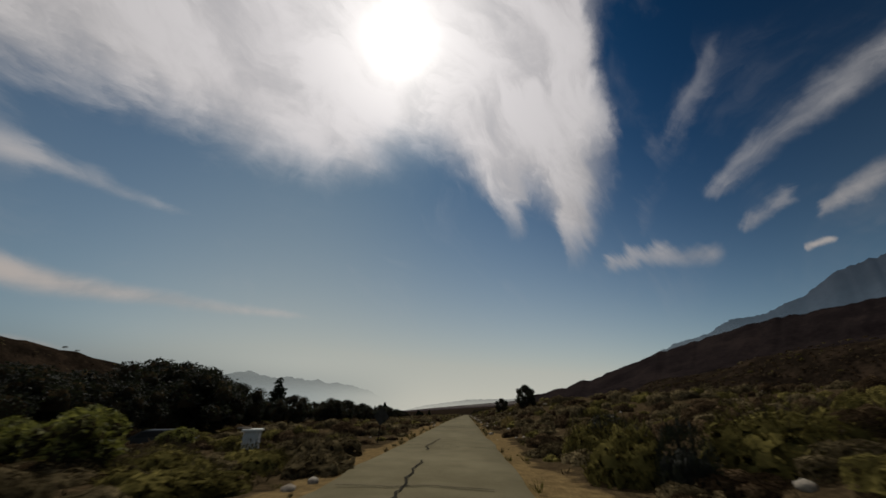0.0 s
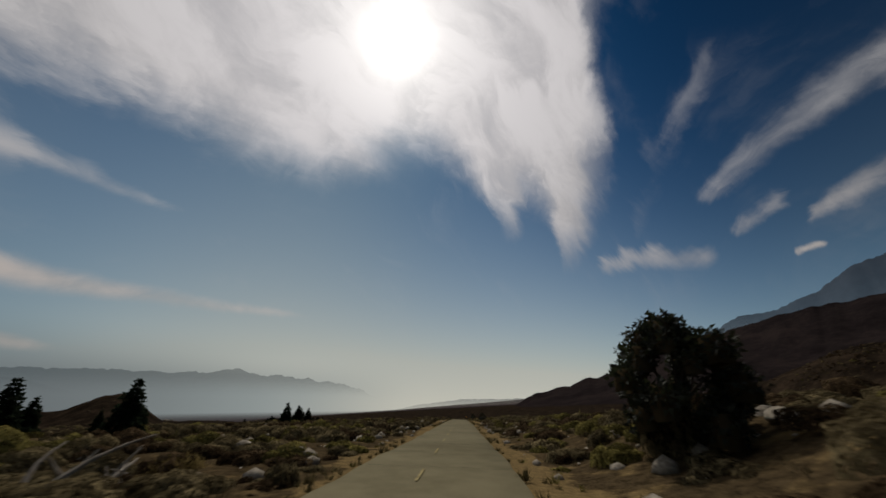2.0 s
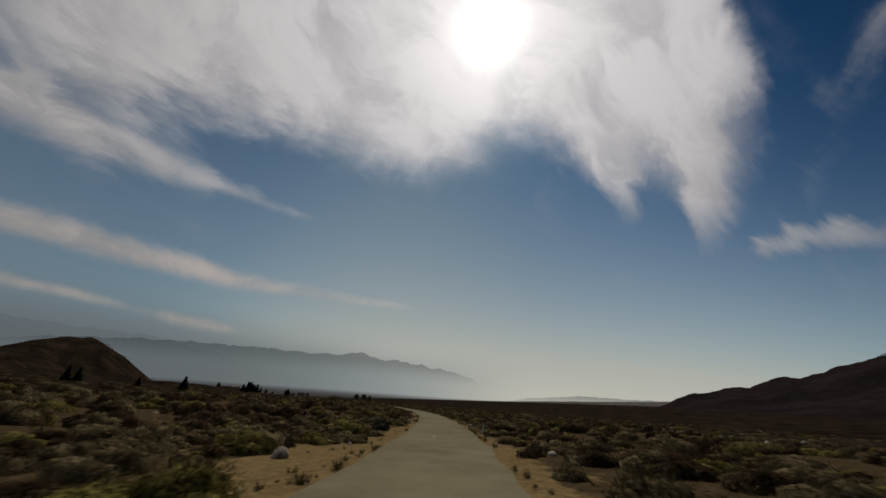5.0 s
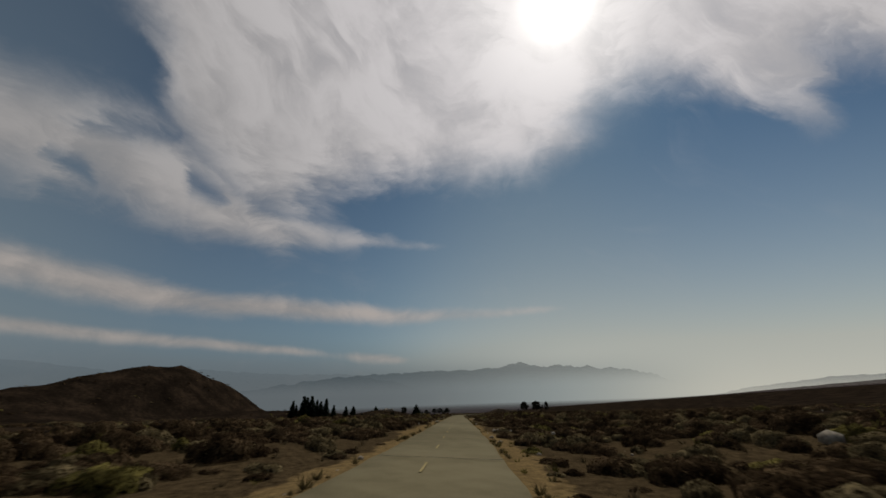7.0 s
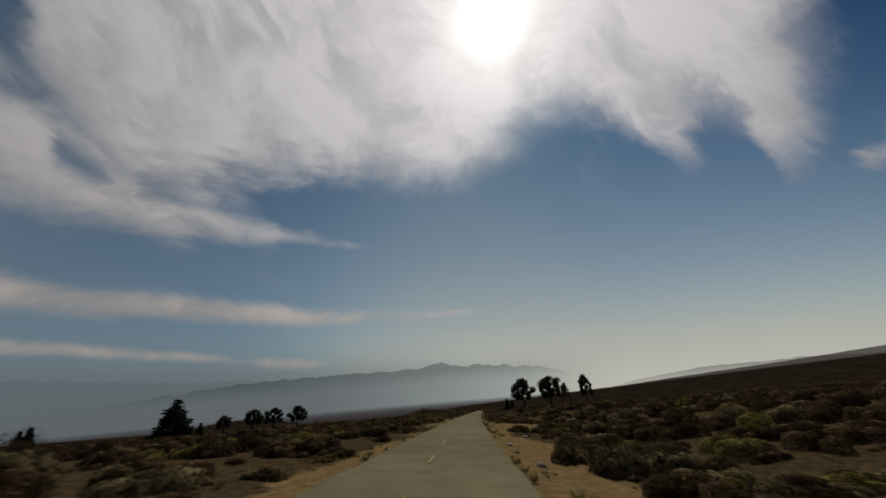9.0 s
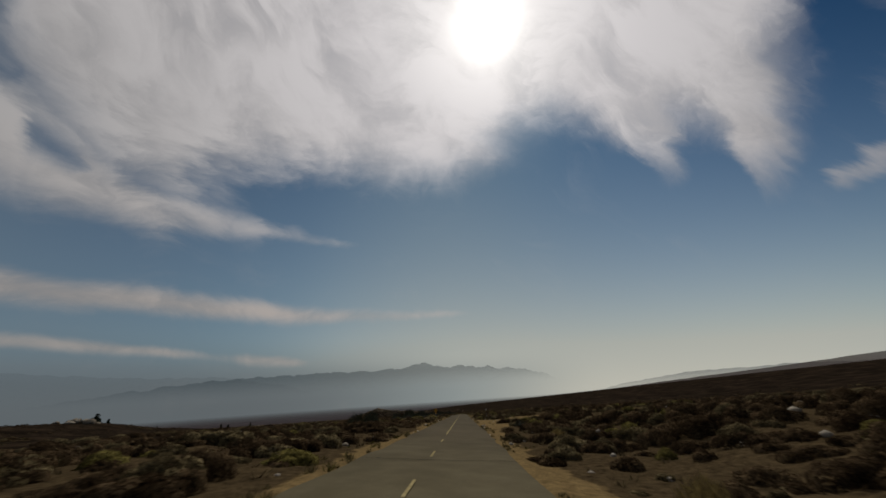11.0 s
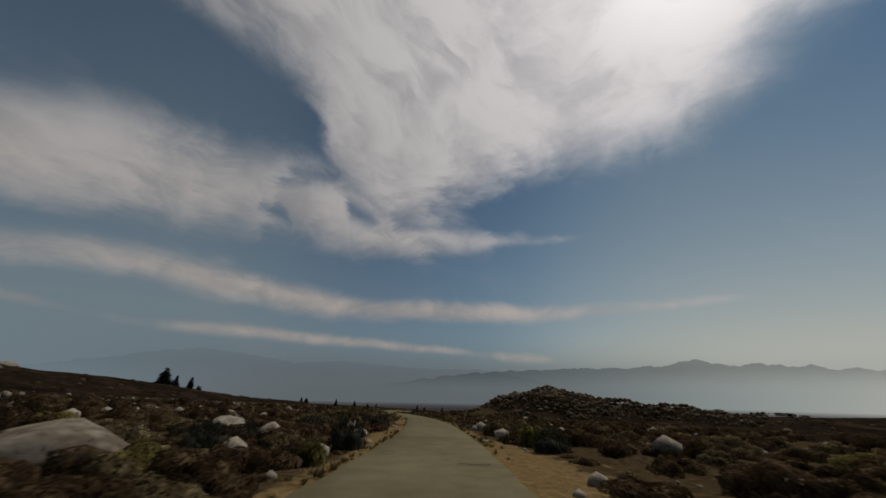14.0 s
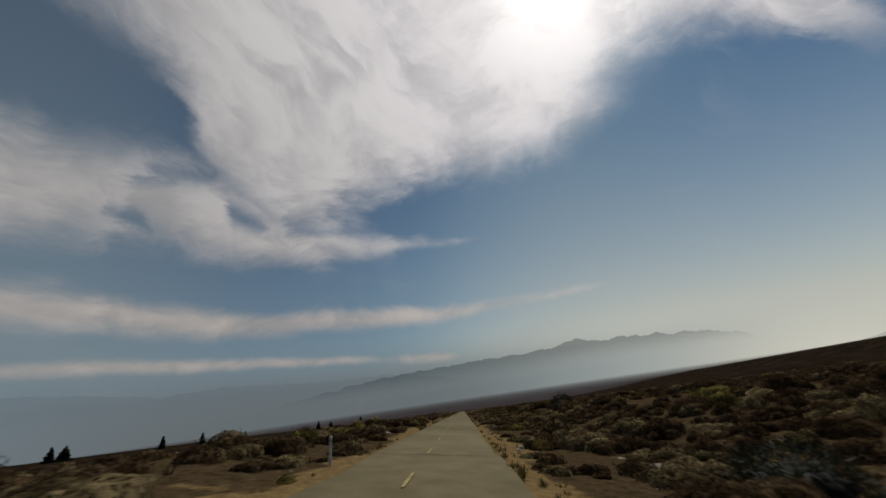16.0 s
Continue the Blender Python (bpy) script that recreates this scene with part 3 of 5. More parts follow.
def sand_edge(t, side):
    """How far out from the road's middle bare sand reaches."""
    w = road_half(t) + 1.35 + 0.4 * np.sin(t * 37 + np.sign(side)) + 0.3 * np.sin(t * 101 + 2 * np.sign(side)) + 0.45 * np.sin(t * 9 + np.sign(side))
    for tc, half, reach in CLEARINGS:
        w = np.maximum(w, np.where(np.sign(side) == np.sign(reach), abs(reach) * hump(np.abs(t - tc), half * 0.6, half * 1.15), 0))
    return w


def grid_faces(rows, cols, first=0):
    i = np.arange(rows - 1)[:, None] * cols + np.arange(cols - 1)[None] + first
    return np.stack([i, i + 1, i + cols + 1, i + cols], -1).reshape(-1, 4)


# the ground beside the road, in strips that follow it
T_ALL = np.arange(-2.4, 21.0, 0.022)
_half = [1.5, 2.9, 3.5, 4.0, 4.5, 5.1, 5.8, 6.6, 7.5, 8.5, 9.7, 11, 12.5, 14, 16, 19, 24, 30, 37, 45, 54, 64]
SIDES = np.array([-s for s in reversed(_half)] + [0.0] + _half)
strip = land(T_ALL[:, None], SIDES[None])
strip[:, np.abs(SIDES) < 3, 2] -= 0.08
strip[:, (0, -1), 2] -= 1.5
near_v, near_f = strip.reshape(-1, 3), grid_faces(len(T_ALL), len(SIDES))
# the fan and the hills, and the valley out to the horizon
gx, gy = np.meshgrid(np.arange(-3600, 3001, 24.0), np.arange(-1500, 5801, 24.0))
gz, g_far = fan(gx, gy)
gz = gz + hills(gx, gy) + 1.2 * rough_field(gx, gy, 120, 2) * (1 - hump(g_far, 60, 300)) - 2.2 * hump(g_far, 48, 76)
fan_v, fan_f = np.stack([gx, gy, gz], -1).reshape(-1, 3), grid_faces(*gx.shape)
fan_f = fan_f[np.hypot(fan_v[fan_f[:, 0], 0] + 450, fan_v[fan_f[:, 0], 1] - 1650) < 3120]
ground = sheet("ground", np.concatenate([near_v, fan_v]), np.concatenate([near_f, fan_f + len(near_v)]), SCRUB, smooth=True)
tagged(ground, "brown desert fan with dark scrub and sandy shoulders", "ground", kind="structure")
ground.data.materials.append(ROADSIDE)
_tone = np.zeros(len(ground.data.polygons), np.int32)
_tone[:len(near_f)] = 1
_bare = np.zeros(len(ground.data.vertices), np.float32)
_bare[:len(near_v)] = np.clip((sand_edge(T_ALL[:, None], SIDES[None]) - np.abs(SIDES)[None]) / 1.6 + 0.5, np.interp(T_ALL, (0, 1.2, 4.6, 6.5, 12.8, 13.3, 16), (0.14, 0.32, 0.32, 0.06, 0.04, 0.24, 0.18))[:, None], 1).ravel()
ground.data.attributes.new("bare", "FLOAT", "POINT").data.foreach_set("value", _bare)
ground.data.polygons.foreach_set("material_index", _tone)

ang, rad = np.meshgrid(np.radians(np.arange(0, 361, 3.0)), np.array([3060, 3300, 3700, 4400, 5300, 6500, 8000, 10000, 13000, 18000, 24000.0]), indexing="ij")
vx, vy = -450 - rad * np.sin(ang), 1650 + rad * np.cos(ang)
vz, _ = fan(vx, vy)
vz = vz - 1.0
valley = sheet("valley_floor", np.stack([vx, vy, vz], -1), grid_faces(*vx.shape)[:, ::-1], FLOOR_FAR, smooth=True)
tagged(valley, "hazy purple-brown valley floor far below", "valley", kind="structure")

# the road
ROAD_T = np.arange(-2.4, 20.9, 0.01)
half = road_half(ROAD_T)[:, None]
cross = half * np.array([-1.0, -1.0, -0.5, 0, 0.5, 1.0, 1.0])[None] + np.array([-0.16, 0, 0, 0, 0, 0, 0.16])[None]
crown = np.array([-0.16, 0.0, 0.02, 0.03, 0.02, 0.0, -0.16])
ragged = np.zeros((len(ROAD_T), 7))
for k, seed in ((0, 4), (1, 4), (5, 8), (6, 8)):
    ragged[:, k] = 0.10 * rough_field(ROAD_T * SPEED, 0 * ROAD_T, 3.0, seed) + 0.10 * rough_field(ROAD_T * SPEED, 0 * ROAD_T, 14.0, seed + 1)
road_v = (along(WAY_MID, ROAD_T)[:, None] + (cross + ragged)[..., None] * along(WAY_SIDE, ROAD_T)[:, None]
          + (crown[None] + 0 * ragged)[..., None] * along(WAY_UP, ROAD_T)[:, None])
road = sheet("road", road_v, grid_faces(len(ROAD_T), 7), ASPHALT, smooth=True)
_fresh = np.repeat(hump(np.abs(ROAD_T - 11.75), 0.55, 0.85), 7)
road.data.attributes.new("fresh", "FLOAT", "POINT").data.foreach_set("value", _fresh.astype(np.float32))
tagged(road, "narrow worn grey-tan asphalt road with tarred cracks", "road", kind="structure")


def ridge(name, skyline, eye, foot, crest, mat, label, folds=0.0, rows=24, step=0.25, seed=1.0, foot_drop=0.0, taper=0.0):
    """A mountain side: its crest stands along the skyline (az, el in degrees, seen from eye), its foot lies nearer."""
    az = np.arange(skyline[0][0], skyline[-1][0] + step / 2, step)
    el = np.interp(az, [s[0] for s in skyline], [s[1] for s in skyline])
    el = el + folds * (rough_field(az, 0 * az, 3.0, seed) * 0.6 + rough_field(az, 0 * az, 0.9, seed + 1) * 0.3)
    far = np.interp(az, [skyline[0][0], skyline[-1][0]], crest)
    near = np.interp(az, [skyline[0][0], skyline[-1][0]], foot)
    f = np.linspace(0, 1, rows)[:, None]
    r = near + (far - near) * f
    a = np.radians(az)[None]
    x, y = eye[0] - r * np.sin(a), eye[1] + r * np.cos(a)
    top = eye[2] + far * np.tan(np.radians(el))
    low = fan(x[0], y[0])[0] - 6 + foot_drop
    z = low + (top - low) * (0.35 * f + 0.65 * f**2)
    z = z + (top - low) * 0.06 * np.sin(np.pi * f) * rough_field(x, y, (far - near).mean() * 0.35, seed + 2)
    if taper:       # the end runs out into the fan
        w = hump(az, skyline[-1][0] - taper, skyline[-1][0] - 0.5)[None]
        z = z * w + (fan(x, y)[0] - 14) * (1 - w)
    ob = sheet(name, np.stack([x, y, z], -1), grid_faces(rows, len(az))[:, ::-1], mat, smooth=True)
    return tagged(ob, label, "mountain", kind="structure")


HERE = (30.0, 650.0, -15.0)
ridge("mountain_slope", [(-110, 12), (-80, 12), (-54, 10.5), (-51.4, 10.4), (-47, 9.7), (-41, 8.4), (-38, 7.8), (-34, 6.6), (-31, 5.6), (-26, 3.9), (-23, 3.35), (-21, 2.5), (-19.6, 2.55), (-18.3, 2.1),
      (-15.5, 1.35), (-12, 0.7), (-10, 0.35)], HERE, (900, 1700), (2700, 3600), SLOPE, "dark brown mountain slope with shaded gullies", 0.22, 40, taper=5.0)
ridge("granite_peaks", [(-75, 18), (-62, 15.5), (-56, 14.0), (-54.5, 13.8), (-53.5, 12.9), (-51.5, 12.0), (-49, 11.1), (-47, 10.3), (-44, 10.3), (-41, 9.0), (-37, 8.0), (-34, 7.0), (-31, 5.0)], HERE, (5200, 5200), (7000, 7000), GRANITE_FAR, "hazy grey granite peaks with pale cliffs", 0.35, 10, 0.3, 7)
PEAK_EYE = (-400.0, 1500.0, -50.0)
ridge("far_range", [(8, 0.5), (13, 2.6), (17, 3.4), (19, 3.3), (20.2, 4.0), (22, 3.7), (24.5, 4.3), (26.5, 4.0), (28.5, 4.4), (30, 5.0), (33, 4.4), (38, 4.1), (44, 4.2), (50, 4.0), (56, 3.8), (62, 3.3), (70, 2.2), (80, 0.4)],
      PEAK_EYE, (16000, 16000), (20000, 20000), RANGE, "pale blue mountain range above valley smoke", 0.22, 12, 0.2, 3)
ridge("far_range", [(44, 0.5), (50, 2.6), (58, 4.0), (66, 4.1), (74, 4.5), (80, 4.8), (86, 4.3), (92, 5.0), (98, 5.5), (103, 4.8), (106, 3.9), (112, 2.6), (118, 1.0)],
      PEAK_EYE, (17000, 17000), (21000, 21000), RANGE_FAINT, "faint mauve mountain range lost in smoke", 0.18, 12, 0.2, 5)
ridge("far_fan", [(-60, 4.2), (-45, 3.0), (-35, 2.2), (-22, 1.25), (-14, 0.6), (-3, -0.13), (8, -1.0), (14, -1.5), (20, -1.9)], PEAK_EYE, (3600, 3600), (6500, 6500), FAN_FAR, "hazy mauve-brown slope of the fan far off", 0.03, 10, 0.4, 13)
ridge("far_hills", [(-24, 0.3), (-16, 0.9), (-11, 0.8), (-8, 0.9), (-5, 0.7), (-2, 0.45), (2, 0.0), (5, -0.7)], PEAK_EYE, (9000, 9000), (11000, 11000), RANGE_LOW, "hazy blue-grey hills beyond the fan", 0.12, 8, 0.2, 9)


# ---- brush ----
def leafy(rng, n, leaf, flat=0.75, upright=0.3, shell=0.55, slim=0.42):
    """Small leaves and twigs in a mound about one metre across: verts and triangles."""
    a, c = rng.uniform(0, math.tau, n), rng.uniform(0, 1, n)
    r = 0.5 * rng.uniform(shell, 1, n) ** 0.7
    lumps = 1 + 0.09 * np.sin(3 * a + rng.uniform(0, 6)) + 0.05 * np.sin(5 * a + rng.uniform(0, 6))
    pos = np.stack([r * np.sqrt(1 - c * c) * np.cos(a) * lumps, r * np.sqrt(1 - c * c) * np.sin(a) * lumps, r * c * 2 * flat * (0.85 + 0.3 * rng.uniform(0, 1, n))], -1)
    out = pos / (np.linalg.norm(pos, axis=1)[:, None] + 1e-6)
    tip = out * (1 - upright) + np.array([0, 0, upright]) + rng.normal(0, 0.35, (n, 3))
    tip /= np.linalg.norm(tip, axis=1)[:, None]
    wide = np.cross(tip, rng.normal(0, 1, (n, 3)))
    wide /= np.linalg.norm(wide, axis=1)[:, None]
    size = leaf * rng.uniform(0.6, 1.4, n)[:, None]
    v = np.stack([pos - wide * size * slim, pos + wide * size * slim, pos + tip * size * 1.5], 1).reshape(-1, 3)
    v[:, 2] = np.maximum(v[:, 2], -0.04)
    return v, np.arange(3 * n).reshape(-1, 3)


def lump(rng, rings=3, seg=6, flat=0.6, jag=0.2):
    """A low uneven dome about one metre across."""
    v, f = [], []
    for i in range(rings):
        e = i / rings * math.pi / 2
        for j in range(seg):
            a = math.tau * (j + 0.5 * (i % 2)) / seg
            k = 0.5 * (1 + rng.uniform(-jag, jag))
            v.append((math.cos(a) * math.cos(e) * k, math.sin(a) * math.cos(e) * k, math.sin(e) * k * 2 * flat - 0.05))
    v.append((0, 0, flat * (1 + rng.uniform(-jag, jag)) - 0.05))
    for i in range(rings - 1):
        for j in range(seg):
            p, q, s, t = i * seg + j, i * seg + (j + 1) % seg, (i + 1) * seg + j, (i + 1) * seg + (j + 1) % seg
            f += [(p, q, s), (q, t, s)]
    top = len(v) - 1
    f += [((rings - 1) * seg + j, (rings - 1) * seg + (j + 1) % seg, top) for j in range(seg)]
    return np.array(v), np.array(f)


def spread(name, shapes, places, sizes, heights, rng, mat, label, category="brush", sink=0.03):
    """Many small things of one kind as one object: each a turned and sized copy of one of the shapes."""
    verts, faces, first, dark = [], [], 0, []
    kind = rng.randint(0, len(shapes), len(places))
    turn = rng.uniform(0, math.tau, len(places))
    for k, (sv, sf, *inner) in enumerate(shapes):
        pick = np.nonzero(kind == k)[0]
        if not len(pick):
            continue
        c, s = np.cos(turn[pick])[:, None], np.sin(turn[pick])[:, None]
        x, y = sv[None, :, 0] * sizes[pick, None], sv[None, :, 1] * sizes[pick, None]
        v = np.stack([x * c - y * s, x * s + y * c, sv[None, :, 2] * heights[pick, None]], -1) + places[pick][:, None]
        v[..., 2] -= sink
        verts.append(v.reshape(-1, 3))
        faces.append((sf[None] + (np.arange(len(pick)) * len(sv))[:, None, None] + first).reshape(-1, sf.shape[1]))
        first += v.shape[0] * v.shape[1]
        # faces that a shape counts as inner take CORE, the painted shade
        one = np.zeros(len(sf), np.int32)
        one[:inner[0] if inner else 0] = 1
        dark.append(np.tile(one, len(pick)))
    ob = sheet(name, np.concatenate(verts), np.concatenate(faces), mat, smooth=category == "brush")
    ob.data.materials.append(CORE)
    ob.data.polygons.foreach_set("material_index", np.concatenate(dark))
    return tagged(ob, label, category, kind="stuff")


def mound(rng, rings, seg, flat):
    """A rounded, lumpy mound about one metre across whose skirt goes into the ground."""
    v, f = [], []
    p = rng.uniform(0, 6, 4)
    for i in range(rings):
        e = -0.35 + (math.pi / 2 + 0.35) * i / rings
        for j in range(seg):
            a = math.tau * (j + 0.5 * (i % 2)) / seg
            k = 0.5 * (1 + 0.16 * math.sin(2 * a + p[0]) + 0.12 * math.sin(3 * a + p[1] + 2 * e) + 0.08 * math.sin(5 * a + p[2] - 3 * e) + rng.uniform(-0.07, 0.07))
            v.append((math.cos(a) * math.cos(e) * k, math.sin(a) * math.cos(e) * k, math.sin(e) * k * 2 * flat))
    v.append((rng.uniform(-0.05, 0.05), rng.uniform(-0.05, 0.05), flat * rng.uniform(0.9, 1.05)))
    for i in range(rings - 1):
        for j in range(seg):
            m, n = j, (j + 1) % seg
            q = (m, n) if i % 2 == 0 else (m, n)
            lo, hi = i * seg, (i + 1) * seg
            f += [(lo + q[0], lo + q[1], hi + q[0]), (lo + q[1], hi + q[1], hi + q[0])]
    top = len(v) - 1
    f += [((rings - 1) * seg + j, (rings - 1) * seg + (j + 1) % seg, top) for j in range(seg)]
    return np.array(v), np.array(f)


def bush_shape(rng, lobes, rings, seg, leaves, leaf, flat=0.62):
    """A bush of rounded clumps about one metre across, with thin twigs standing out of them."""
    verts, faces, first = [], [], 0
    for k in range(lobes):
        a, wide = k * 2.4 + rng.uniform(-0.4, 0.4), rng.uniform(0.46, 0.66) if lobes > 1 else 0.9
        out = 0.0 if k == 0 else rng.uniform(0.22, 0.33)
        lv, lf = mound(rng, rings, seg, flat * rng.uniform(0.85, 1.15))
        rise = flat * (0.30 if k == 0 and lobes > 1 else rng.uniform(0.0, 0.16)) * (lobes > 1)
        verts.append(lv * wide + np.array([math.cos(a) * out, math.sin(a) * out, rise]))
        faces.append(lf + first)
        first += len(lv)
    if leaves:
        v, f = leafy(rng, leaves, leaf, flat * 0.86, 0.4, 0.82, 0.16)
        verts.append(v)
        faces.append(f + first)
    return np.concatenate(verts), np.concatenate(faces)


BRUSH = (("sagebrush", SAGE, "grey-green sagebrush mounds on the desert fan", 0.52, (1.0, 0.45)),
         ("green_brush", GREEN, "olive-green rabbitbrush clumps along the road", 0.17, (1.0, 0.35)),
         ("dry_brush", DRY, "dry brown brush on the desert fan", 0.84, (0.34, 1.0)))


def scatter(rng, count, near, far, power=1.0, t0=-0.35, t1=17.8):
    t = rng.uniform(t0, t1, count)
    out = near + (far - near) * rng.uniform(0, 1, count) ** power
    side = out * np.where(rng.uniform(0, 1, count) < 0.5, -1, 1)
    return t, side


rng = np.random.RandomState(5)
for name, mat, label, share, thrive in BRUSH:
    close_shapes = [bush_shape(rng, 7, 2, 6, 56, 0.055) for k in range(6)]
    near_shapes = [bush_shape(rng, 4, 2, 6, 12, 0.085) for k in range(6)]
    mid_shapes = [bush_shape(rng, 3, 2, 5, 6, 0.13) for k in range(6)]
    far_shapes = [bush_shape(rng, 1, 2, 5, 3, 0.2) for k in range(6)]
    for shapes, count, lo, hi, power, big in ((close_shapes, 9000, 3.7, 8.5, 0.95, 1.6), (near_shapes, 24000, 8, 18, 1.0, 1.9), (mid_shapes, 30000, 16, 62, 1.25, 2.8), (far_shapes, 20000, 60, 520, 1.35, 4.8)):
        n = int(count * share)
        t, side = scatter(rng, n, lo, hi, power)
        p = land(t, side)
        keep = (np.abs(side) > sand_edge(t, side) + rng.uniform(-0.7, 0.4, n)) & (fan(p[:, 0], p[:, 1])[1] > lo - 1)
        # the grey and green kinds thrive early on the way, the brown one past the hill
        keep &= rng.uniform(0, 1, n) < np.interp(t, (4.5, 7.0), thrive)
        # brush grows in drifts
        keep &= rough_field(p[:, 0], p[:, 1], 17.0, len(name)) + rng.uniform(-0.4, 1.1, n) > -0.55
        t, side, p = t[keep], side[keep], p[keep]
        size = big * rng.uniform(0.4, 1.3, len(t)) ** 1.2
        if lo < 7:
            size *= np.clip((np.abs(side) - 2.2) / 3.6, 0.35, 1.1)
        spread(name, shapes, p, size, size * rng.uniform(0.5, 0.85, len(t)) * (0.92 if hi < 100 else 0.5), rng, mat, label, sink=0.06)
    # brush on the foot of the mountains
    n = int(7000 * share)
    t, side = rng.uniform(-0.25, 3.9, n), 62 + 330 * rng.uniform(0, 1, n) ** 1.2
    keep = rng.uniform(0, 1, n) < thrive[1]
    p = land(t[keep], side[keep])
    size = rng.uniform(1.6, 4.2, len(p))
    spread(name, mid_shapes, p, size, size * rng.uniform(0.45, 0.7, len(p)), rng, mat, label, sink=0.06)
    # the knoll's own brush
    n = int(1900 * share)
    x, y = rng.normal(-1024, 34, n), rng.normal(2580, 45, n)
    z, d = fan(x, y)
    keep = d > 20
    size = rng.uniform(0.9, 1.9, n)[keep]
    spread(name, mid_shapes, np.stack([x, y, z + hills(x, y)], -1)[keep], size, size * 0.75, rng, mat, label, sink=0.06)


# ---- grass along the shoulders ----
def tuft(rng, blades):
    """A loose tuft of dry blades about one metre across."""
    a, out, lean = rng.uniform(0, math.tau, blades), 0.22 * rng.uniform(0, 1, blades), rng.uniform(0.05, 0.5, blades)
    foot = np.stack([np.cos(a) * out, np.sin(a) * out, np.full(blades, -0.03)], -1)
    tip = foot + np.stack([np.cos(a) * lean, np.sin(a) * lean, rng.uniform(0.25, 0.6, blades)], -1)
    wide = np.stack([-np.sin(a), np.cos(a), np.zeros(blades)], -1) * 0.045
    return np.stack([foot - wide, foot + wide, tip], 1).reshape(-1, 3), np.arange(3 * blades).reshape(-1, 3)


rng = np.random.RandomState(14)
tufts = [tuft(rng, 26) for k in range(8)]
for name, mat, label, count, lo, hi, big in (("shoulder_grass", STRAW_DARK, "thin dry grass along the edge of the asphalt", 9000, 0.05, 1.1, 0.5),
                                             ("shoulder_weeds", GREEN, "low green weeds on the sandy shoulder", 3800, 0.1, 2.6, 0.55)):
    t = rng.uniform(-0.35, 17.5, count)
    sign = np.where(rng.uniform(0, 1, count) < 0.5, -1.0, 1.0)
    side = sign * (road_half(t) + 0.12 + lo + (hi - lo) * rng.uniform(0, 1, count) ** 1.8)
    keep = np.sin(t * 61 + sign) + np.sin(t * 23 + 2 * sign) + rng.uniform(-1.2, 1.2, count) > 0
    t, side = t[keep], side[keep]
    size = big * rng.uniform(0.5, 1.4, len(t))
    spread(name, tufts, land(t, side), size, size * rng.uniform(0.5, 1.0, len(t)), rng, mat, label, "grass", sink=0.02)


low = [tuft(rng, 9) for k in range(8)]
t, side = scatter(rng, 26000, 4.6, 26.0, 1.1, -0.3, 17.5)
keep = np.abs(side) > sand_edge(t, side) + rng.uniform(-0.6, 0.6, len(t))
p = land(t[keep], side[keep])
size = rng.uniform(0.3, 1.1, len(p))
spread("low_twigs", low, p, size, size * rng.uniform(0.4, 0.8, len(p)), rng, DRY_GRASS, "low dry twigs and grass between the bushes", "grass", sink=0.02)


# ---- marks on the road ----
def ribbon(points, up, width):
    """A narrow strip along points given as (film time of passing, metres right of the middle)."""
    t, s = np.array([p[0] for p in points]), np.array([p[1] for p in points])
    p = by_road(t, 0) + s[:, None] * along(WAY_SIDE, t) + up * along(WAY_UP, t)
    d = np.gradient(p, axis=0)
    n = np.cross(d, along(WAY_UP, t))
    n /= np.linalg.norm(n, axis=1)[:, None] + 1e-9
    v = np.stack([p - n * width / 2, p + n * width / 2], 1).reshape(-1, 3)
    return v, grid_faces(len(points), 2)


def joined(pieces):
    verts, faces, first = [], [], 0
    for v, f in pieces:
        verts.append(v)
        faces.append(f + first)
        first += len(v)
    return np.concatenate(verts), np.concatenate(faces)


DASH = 7.3 / SPEED
dashes = []
for k in range(int(21.5 / DASH)):
    t = 0.011 + k * DASH
    if t > 18.5:
        break
    if 11.15 < t < 11.63:
        dashes.append(ribbon([(t, -0.38), (t + DASH, -0.38)], 0.06, 0.12))
    elif not (0.0 < t < 1.3 or 3.65 < t < 5.3 or 13.0 < t < 14.2 or 14.7 < t < 15.4) or k % 9 == 0:
        dashes.append(ribbon([(t, -0.38), (t + 2.1 / SPEED, -0.38)], 0.06, 0.095))
tagged(sheet("centre_line", *joined(dashes), PAINT), "worn yellow dashes along the middle of the road", "road marking", kind="stuff")

rng = np.random.RandomState(21)
crack_times = [0.054, 0.554, 0.583, 1.571, 1.596, 2.073, 2.559, 3.071, 3.591, 4.070, 4.583, 8.087, 8.549, 9.092, 11.577, 12.083, 12.579, 13.061, 13.583, 14.074, 15.556]
t = -0.1
while t < 18:
    t += rng.uniform(0.05, 0.13) * (0.6 if t < 3 else 1.5)
    if min(abs(t - c) for c in crack_times) > 0.035:
        crack_times.append(t)
cracks = []
for t in crack_times:
    n, wander = 26, np.cumsum(rng.normal(0, 0.05, 26))
    hi = float(road_half(t)) - 0.08
    lo = -hi
    if rng.uniform() < 0.2:
        lo, hi = sorted(rng.uniform(-2.8, 2.8, 2))
    cracks.append(ribbon([(t + (wander[i] - wander[13]) / SPEED, lo + (hi - lo) * i / (n - 1)) for i in range(n)], 0.055, rng.uniform(0.035, 0.085)))
